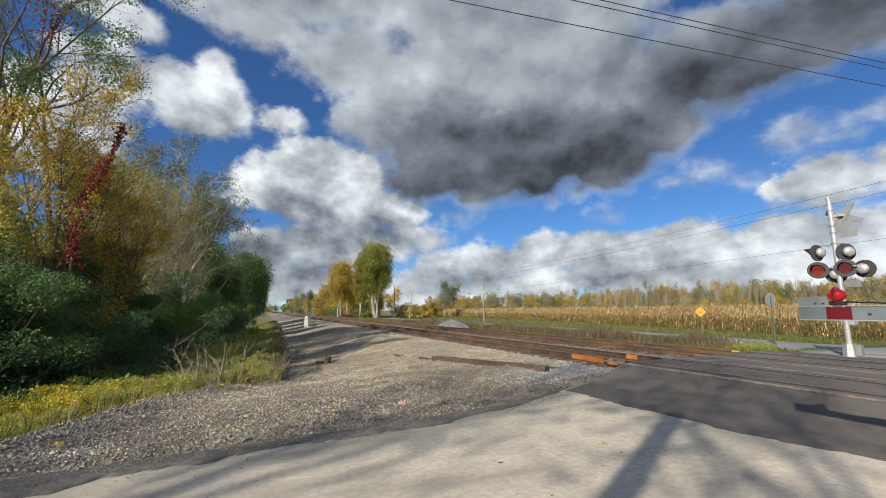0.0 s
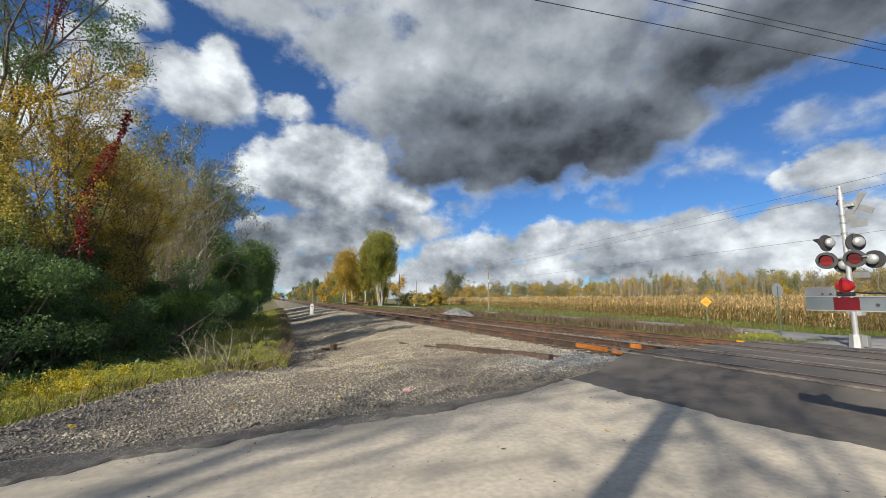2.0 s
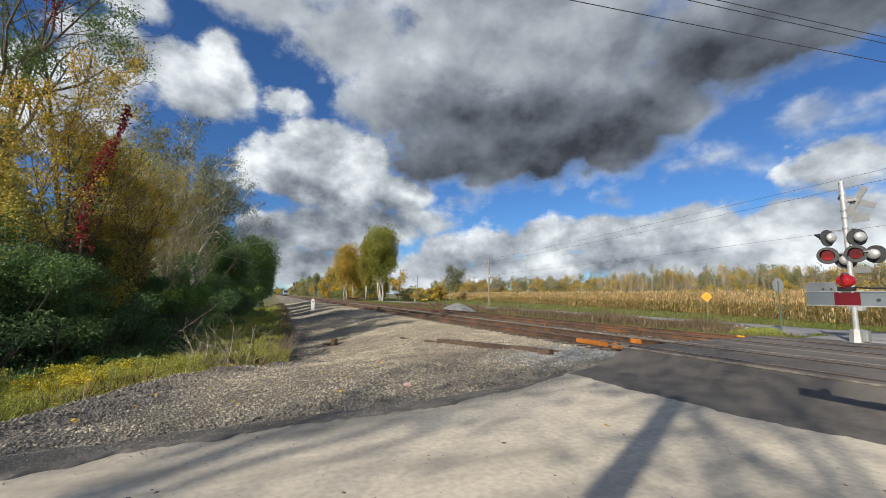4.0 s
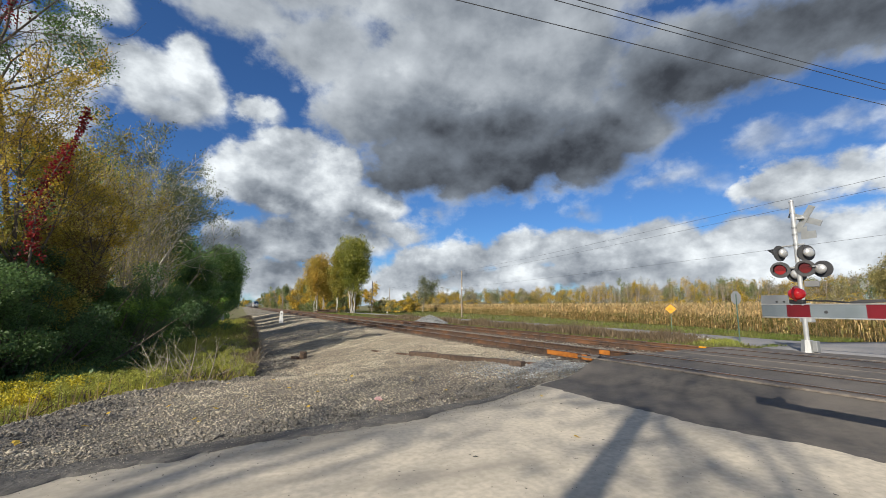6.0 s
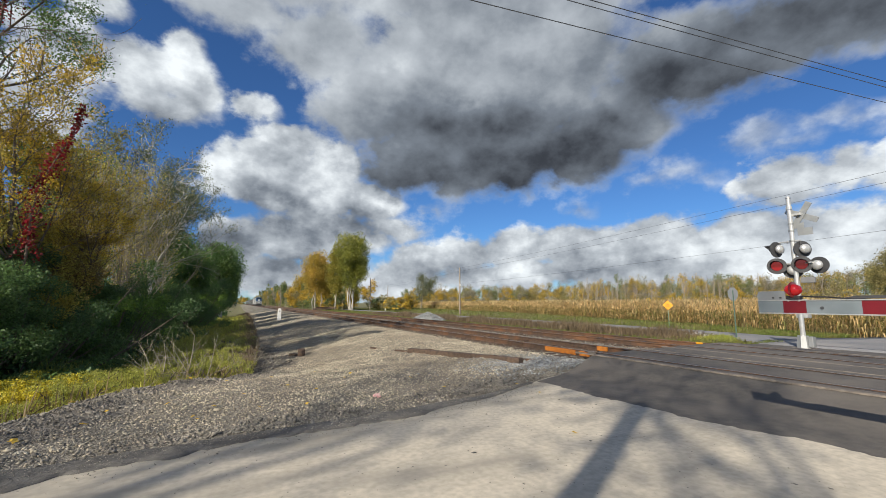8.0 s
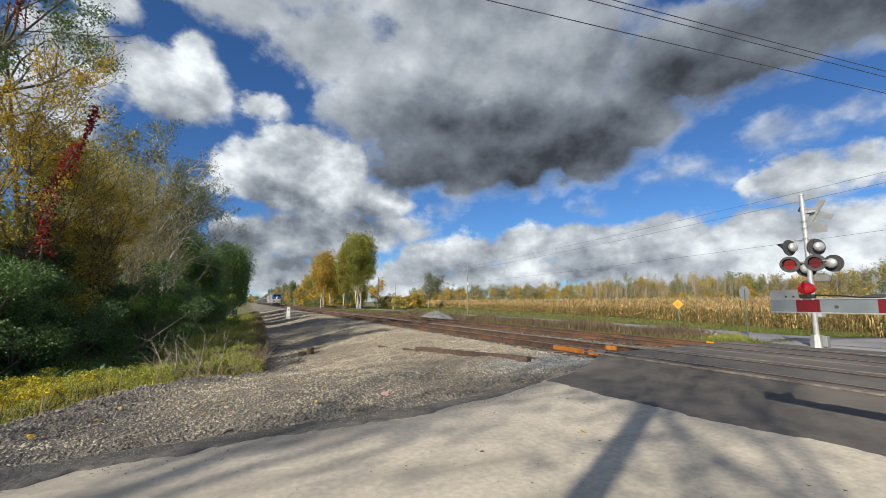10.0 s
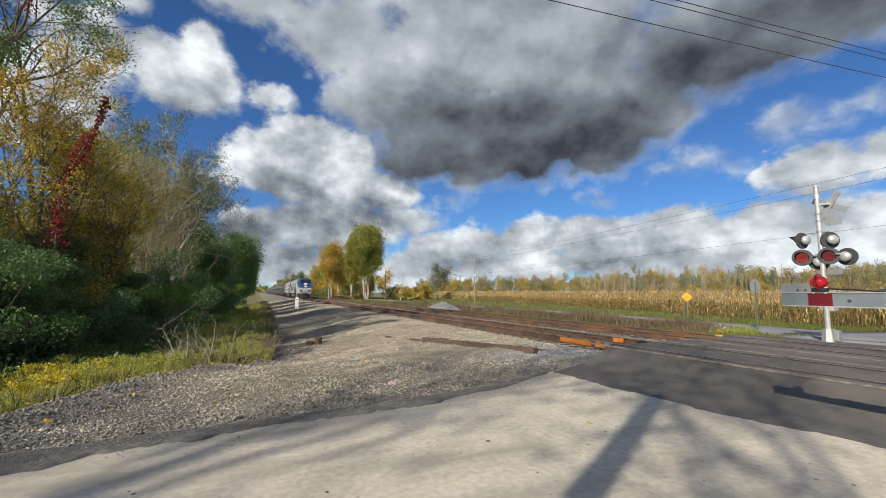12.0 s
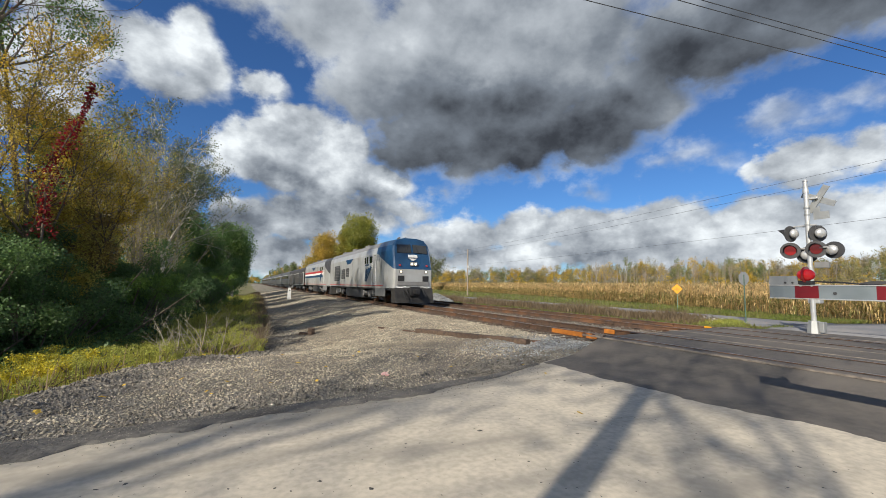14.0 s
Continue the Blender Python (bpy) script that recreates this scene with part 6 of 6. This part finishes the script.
def make_locomotive(stripes):
    label = ("silver locomotive with red, white and blue side stripes" if stripes else
             "silver and blue diesel locomotive leading a passenger train, headlights lit")
    L = 21.6
    lo = thing("locomotive", label, "locomotive", "cars of the train")
    rings = [loco_ring(0.0, 1.22, 2.28, 1), loco_ring(0.12, 1.32, 2.3, 1), loco_ring(0.9, 1.45, 2.62, 0.9), loco_ring(2.2, HW, 3.1, 0.45), loco_ring(3.3, HW, SHOULDER - 0.04, 0.0),
             loco_ring(6.0, HW, SHOULDER - 0.04), loco_ring(L - 0.4, HW, SHOULDER - 0.04)]
    bm = loft(rings)
    bm.faces.ensure_lookup_table()
    for f in bm.faces:
        c = f.calc_center_median()
        upper = [v.co.z for v in f.verts]
        above = min(upper) > 2.25 and c.z > 2.6
        if above and c.y < 3.2:
            f.material_index = 1
        elif c.z > SHOULDER + 0.5 and c.y >= 3.2:
            f.material_index = 2
    # the flat front: split at the paint edge
    front = min((f for f in bm.faces if len(f.verts) > 4), key=lambda f: f.calc_center_median().y)
    res = bmesh.ops.bisect_plane(bm, geom=[front, *front.edges, *front.verts], plane_co=(0, 0, 2.28), plane_no=(0, 0, 1))
    for f in bm.faces:
        c = f.calc_center_median()
        if c.y < 1.2 and abs(c.x) < 0.5 and c.z > 2.3:
            f.material_index = 1
    bmesh.ops.recalc_face_normals(bm, faces=bm.faces)
    part("body", bm, [M_SILVER, M_DARK if stripes else M_BLUE, M_GREY], lo, "silver body with a blue nose and roof edge")
    if stripes:
        for z0, z1, ma, nm in ((2.62, 2.86, M_REDPAINT, "red"), (2.36, 2.60, M_WHITE, "white"), (2.08, 2.34, M_BLUE, "blue")):
            for sx in (-1, 1):
                part("stripe", box(B(), (sx * (HW + 0.004), 12.5, (z0 + z1) / 2), (0.012, 17.0, z1 - z0)), ma, lo, f"broad {nm} painted stripe")
    # windscreens on the leaning face
    def screen_y(z):
        return 0.0 + max(0.0, z - 2.55) * 0.40
    for sx in (-1, 1):
        pts = []
        for x, z in ((0.07, 3.36), (1.06, 3.34), (1.02, 3.88), (0.07, 3.92)):
            pts.append((sx * x, screen_y(z) - 0.012, z))
        bm = plate(B(), pts if sx > 0 else pts[::-1], Vector((0, -0.85, 0.53)), 0.02)
        part("windscreen", bm, M_GLASS, lo, "dark raked windscreen pane")
        part("wiper", rod(B(), (sx * 0.45, screen_y(3.36) - 0.05, 3.36), (sx * 0.3, screen_y(3.8) - 0.05, 3.8), 0.012, 0.012, 5), M_BLACK, lo)
        # lamps of the nose
        part("headlight", rod(B(), (sx * 0.13, -0.03, 2.62), (sx * 0.13, 0.05, 2.62), 0.085, 0.085, 16), M_GLOW, lo, "lit round headlight")
        part("ditch_light", rod(B(), (sx * 0.86, -0.03, 2.12), (sx * 0.86, 0.05, 2.12), 0.065, 0.065, 16), M_GLOW, lo, "lit round ditch light")
        part("lamp_ring", rod(B(), (sx * 0.86, -0.015, 2.12), (sx * 0.86, 0.04, 2.12), 0.13, 0.13, 16), M_GREY, lo)
        part("marker_lamp", rod(B(), (sx * 0.92, -0.02, 2.52), (sx * 0.92, 0.06, 2.52), 0.06, 0.06, 12), M_REDPAINT, lo)
        part("front_grille", box(B(), (sx * 0.84, -0.008, 1.68), (0.42, 0.03, 0.36), 0.01), M_BLACK, lo)
        part("handrail", tube_bm([Vector((sx * 0.55, -0.12, 1.18)), Vector((sx * 0.9, -0.12, 1.08)), Vector((sx * 1.15, -0.02, 1.14))], 0.025), M_WHITE, lo, "white hand rail")
        # side of the cab
        part("cab_door", box(B(), (sx * (HW - 0.005), 3.75, 2.35), (0.03, 0.62, 1.9), 0.01), M_SILVER, lo)
        part("door_frame", box(B(), (sx * (HW - 0.012), 3.75, 2.35), (0.03, 0.74, 2.02), 0.01), M_GREY, lo)
        for yy, w in ((4.75, 0.72), (5.75, 0.42), (6.35, 0.42)):
            part("side_window", box(B(), (sx * (HW - 0.002), yy, 3.08), (0.03, w, 0.5), 0.02), M_GLASS, lo, "dark cab side window")
        for yy in (3.3, 4.2):
            part("grab_iron", rod(B(), (sx * (HW + 0.06), yy, 1.2), (sx * (HW + 0.06), yy, 2.9), 0.018, 0.018, 6), M_WHITE, lo)
        for zz in (0.35, 0.65, 0.95):
            part("step", box(B(), (sx * (HW - 0.05), 3.75, zz), (0.16, 0.6, 0.04), 0.008), M_GREY, lo)
        part("mirror", box(B(), (sx * (HW + 0.12), 2.55, 3.1), (0.2, 0.05, 0.45), 0.015), M_SILVER, lo)
        part("red_line", box(B(), (sx * (HW + 0.003), 11.5, 1.2), (0.012, 19.6, 0.05)), M_REDPAINT, lo, "thin red line along the sill")
        part("skirt", box(B(), (sx * (HW - 0.03), 2.4, 0.78), (0.05, 2.3, 0.56), 0.01), M_GREY, lo)
        for yy, w, h, z in () if stripes else ((12.6, 1.3, 0.8, 2.3), (14.4, 1.6, 0.9, 2.2), (17.4, 2.6, 1.5, 2.3)):
            grid = part("side_grille", box(B(), (sx * (HW + 0.002), yy, z), (0.02, w, h), 0.006), M_DARK, lo, "dark air intake grille")
            for q in range(5):
                part("louvre", box(B(), (sx * (HW + 0.016), yy, z - h / 2 + h * (q + 0.5) / 5), (0.02, w * 0.94, 0.03)), M_GREY, grid)
        for yy in (8.6, 10.7, 16.0, 19.4):
            part("panel_seam", box(B(), (sx * (HW + 0.001), yy, 2.25), (0.008, 0.025, 2.3)), M_GREY, lo)
        part("roof_grille", box(B(), (sx * 1.38, 15.8, SHOULDER + 0.26), (0.05, 3.8, 0.3), 0.01, Matrix.Rotation(radians(-sx * 20), 4, "Y")), M_DARK, lo)
        part("blue_flash", plate(B(), [(sx * (HW + 0.004), yy, zz) for yy, zz in ((10.4, 3.44), (13.4, 3.44), (12.8, 3.05), (11.6, 3.05))], (sx, 0, 0), 0.008), M_BLUE, lo, "blue painted flash under the roof")
        # painted mark and word on the flank, as plain shapes
        for k in range(3):
            y0 = 4.5 + 0.62 * k
            part("painted_mark", plate(B(), [(sx * (HW + 0.004), y0, 2.55 - 0.06 * k), (sx * (HW + 0.004), y0 + 0.44, 2.62 - 0.06 * k), (sx * (HW + 0.004), 6.0 + 0.22 * k, 1.5), (sx * (HW + 0.004), 5.88 + 0.22 * k, 1.5)], (sx, 0, 0), 0.008), M_BLUE, lo, "blue wedge of the painted mark")
        part("painted_word", box(B(), (sx * (HW + 0.004), 5.9, 2.72), (0.01, 1.1, 0.11)), M_BLUE, lo, "blue painted lettering")
    part("nose_lower", box(B(), (0, -0.02, 1.36), (2.2, 0.06, 0.26), 0.02), M_GREY, lo)
    part("headlight_box", box(B(), (0, 0.0, 2.62), (0.5, 0.05, 0.24), 0.03), M_GREY, lo)
    part("number_board", plate(B(), [(sx, screen_y(z) - 0.01, z) for sx, z in ((-0.32, 3.05), (0.32, 3.05), (0.32, 3.22), (-0.32, 3.22))], Vector((0, -0.85, 0.53)), 0.02), M_WHITE, lo, "pale lit number board")
    for k in range(3):
        z = 2.98 - 0.05 * k
        part("nose_mark", plate(B(), [(-0.30 + 0.06 * k, screen_y(z) - 0.012, z), (0.30 - 0.1 * k, screen_y(z) - 0.012, z), (0.22 - 0.1 * k, screen_y(z - 0.035) - 0.012, z - 0.035), (-0.18 + 0.06 * k, screen_y(z - 0.035) - 0.012, z - 0.035)], Vector((0, -0.85, 0.53)), 0.012), M_WHITE, lo, "white wedge of the painted mark")
    # plough, coupler, hoses
    bm = B()
    rings = [[(x * k, y, z) for x, y, z in ((-1.28, -0.12, 1.08), (1.28, -0.12, 1.08), (1.28, 0.6, 1.08), (-1.28, 0.6, 1.08))] for k in (1,)]
    rings.append([(-1.30, -0.36, 0.14), (1.30, -0.36, 0.14), (1.30, 0.5, 0.14), (-1.30, 0.5, 0.14)])
    bm = loft(rings)
    bmesh.ops.recalc_face_normals(bm, faces=bm.faces)
    part("plough", bm, M_PLOUGH, lo, "dark grey steel pilot plate")
    part("coupler", box(B(), (0, -0.55, 0.86), (0.3, 0.7, 0.34), 0.06), M_BLACK, lo, "dark knuckle coupler")
    part("coupler_pocket", box(B(), (0, -0.30, 0.86), (0.7, 0.16, 0.6), 0.05), M_BLACK, lo)
    for sx in (-0.55, 0.55, -0.8):
        part("hose", tube_bm([Vector((sx, -0.22, 1.02)), Vector((sx, -0.5, 0.75)), Vector((sx * 0.9, -0.6, 0.45)), Vector((sx * 0.75, -0.56, 0.35))], 0.03), M_BLACK, lo)
    part("fuel_tank", box(B(), (0, 10.8, 0.62), (2.6, 6.2, 0.84), 0.12), M_DARK, lo)
    part("underframe", box(B(), (0, L / 2, 1.0), (2.7, L - 1.2, 0.2), 0.02), M_DARK, lo)
    for yy in (7.6, 8.4, 14.0):
        part("air_tank", rod(B(), (-1.28, yy, 0.62), (1.28, yy, 0.62), 0.22, 0.22, 14), M_GREY, lo)
    for yy, h, w in ((1.9, 0.14, 0.3), (5.2, 0.1, 0.9), (9.0, 0.16, 1.5), (13.5, 0.2, 1.6), (17.5, 0.16, 1.7)):
        part("roof_hatch", box(B(), (0, yy, ROOF + h / 2 - 0.02), (w, 1.1 if w > 0.4 else 0.5, h), 0.03), M_GREY, lo)
    for sx in (-0.35, 0.1):
        part("horn", rod(B(), (sx, 2.3, ROOF + 0.12), (sx, 1.9, ROOF + 0.14), 0.03, 0.07, 8), M_GREY, lo)
    truck(lo, 4.6, 2, 2.75)
    truck(lo, L - 4.4, 2, 2.75)
    return lo, L


def make_car(kind):
    """A passenger or baggage car."""
    L = 26.0
    names = {"baggage": "dark baggage car with a pale line behind the locomotives", "coach": "fluted stainless steel passenger coach with dark windows"}
    car = thing("passenger_car" if kind == "coach" else "baggage_car", names[kind], "railway car", "cars of the train")
    w = 1.53
    prof = [(-w, 1.0), (-w, 3.2), (-w * 0.93, 3.65), (-w * 0.7, 3.95), (-w * 0.3, 4.1), (w * 0.3, 4.1), (w * 0.7, 3.95), (w * 0.93, 3.65), (w, 3.2), (w, 1.0)]
    bm = loft([[(x, y, z) for x, z in prof] for y in (0.35, L - 0.35)])
    bmesh.ops.recalc_face_normals(bm, faces=bm.faces)
    part("body", bm, M_STAINLESS if kind == "coach" else M_CARDARK, car)
    for sx in (-1, 1):
        if kind == "coach":
            part("window_band", box(B(), (sx * (w + 0.002), L / 2, 2.62), (0.02, L - 5.0, 0.72), 0.01), M_DARK, car, "dark band along the windows")
            for k in range(12):
                part("window", box(B(), (sx * (w + 0.012), 3.6 + 1.7 * k, 2.62), (0.02, 1.25, 0.58), 0.01), M_GLASS, car, "dark tinted window")
            for z, nm in ((2.12, "pale"), (3.1, "pale")):
                part("line", box(B(), (sx * (w + 0.004), L / 2, z), (0.016, L - 1.2, 0.07)), M_WHITE if z > 3 else M_BLUE, car)
            for k in range(5):
                part("flute", box(B(), (sx * (w + 0.008), L / 2, 1.25 + 0.16 * k), (0.03, L - 1.4, 0.06), 0.01), M_STAINLESS, car)
        else:
            part("line", box(B(), (sx * (w + 0.004), L / 2, 3.02), (0.016, L - 1.0, 0.06)), M_WHITE, car, "thin pale line under the roof")
            part("line", box(B(), (sx * (w + 0.004), L / 2, 1.1), (0.016, L - 1.0, 0.06)), M_SILVER, car)
            for k in range(2):
                part("loading_door", box(B(), (sx * (w + 0.006), 7 + 12 * k, 2.1), (0.03, 2.6, 2.0), 0.01), M_DARK, car)
            for k in range(14):
                part("rib", box(B(), (sx * (w + 0.006), 1.6 + 1.75 * k, 2.6), (0.03, 0.06, 0.75)), M_GREY, car)
        part("end_door", box(B(), (sx * (w + 0.003), 1.3, 2.15), (0.02, 0.85, 2.0), 0.01), M_SILVER, car)
    part("underframe", box(B(), (0, L / 2, 0.85), (2.5, L - 8.5, 0.4), 0.06), M_DARK, car)
    part("underfloor_box", box(B(), (0.1, L * 0.4, 0.62), (2.3, 3.0, 0.5), 0.05), M_BLACK, car)
    part("underfloor_box", box(B(), (0.0, L * 0.58, 0.62), (2.3, 2.2, 0.5), 0.05), M_DARK, car)
    for y in (0.15, L - 0.15):
        part("gangway", box(B(), (0, y, 2.3), (1.3, 0.5, 2.4), 0.04), M_BLACK, car)
        part("coupler", box(B(), (0, y + (-0.2 if y < 1 else 0.2), 0.86), (0.3, 0.6, 0.3), 0.04), M_BLACK, car)
    truck(car, 3.6, 2, 2.6)
    truck(car, L - 3.6, 2, 2.6)
    return car, L


FRONT_AT_END, SPEED = 24.7, 34.2
TRAIN = []


def make_train():
    y = 0.0
    lead, ln = make_locomotive(False)
    TRAIN.append((lead, y))
    y += ln + 0.5
    second, ln = make_locomotive(True)
    TRAIN.append((second, y))
    y += ln + 0.5
    bag, ln = make_car("baggage")
    TRAIN.append((bag, y))
    y += ln + 0.35
    first, ln = make_car("coach")
    for k in range(8):
        TRAIN.append((first if k == 0 else copy_thing(first, pose(0, 0, 0)), y))
        y += ln + 0.35


make_train()


def motions():
    """The train comes down the near track at an even pace."""
    for car, back in TRAIN:
        far, near = FRONT_AT_END + back + SPEED * 14.0, FRONT_AT_END + back
        walk(car, [(t, pose(TRACK_X[0], far + (near - far) * t / 14.0, RAIL_TOP)) for t in (0.0, 2.0, 4.0, 6.0, 8.0, 10.0, 12.0, 14.0)])


motions()
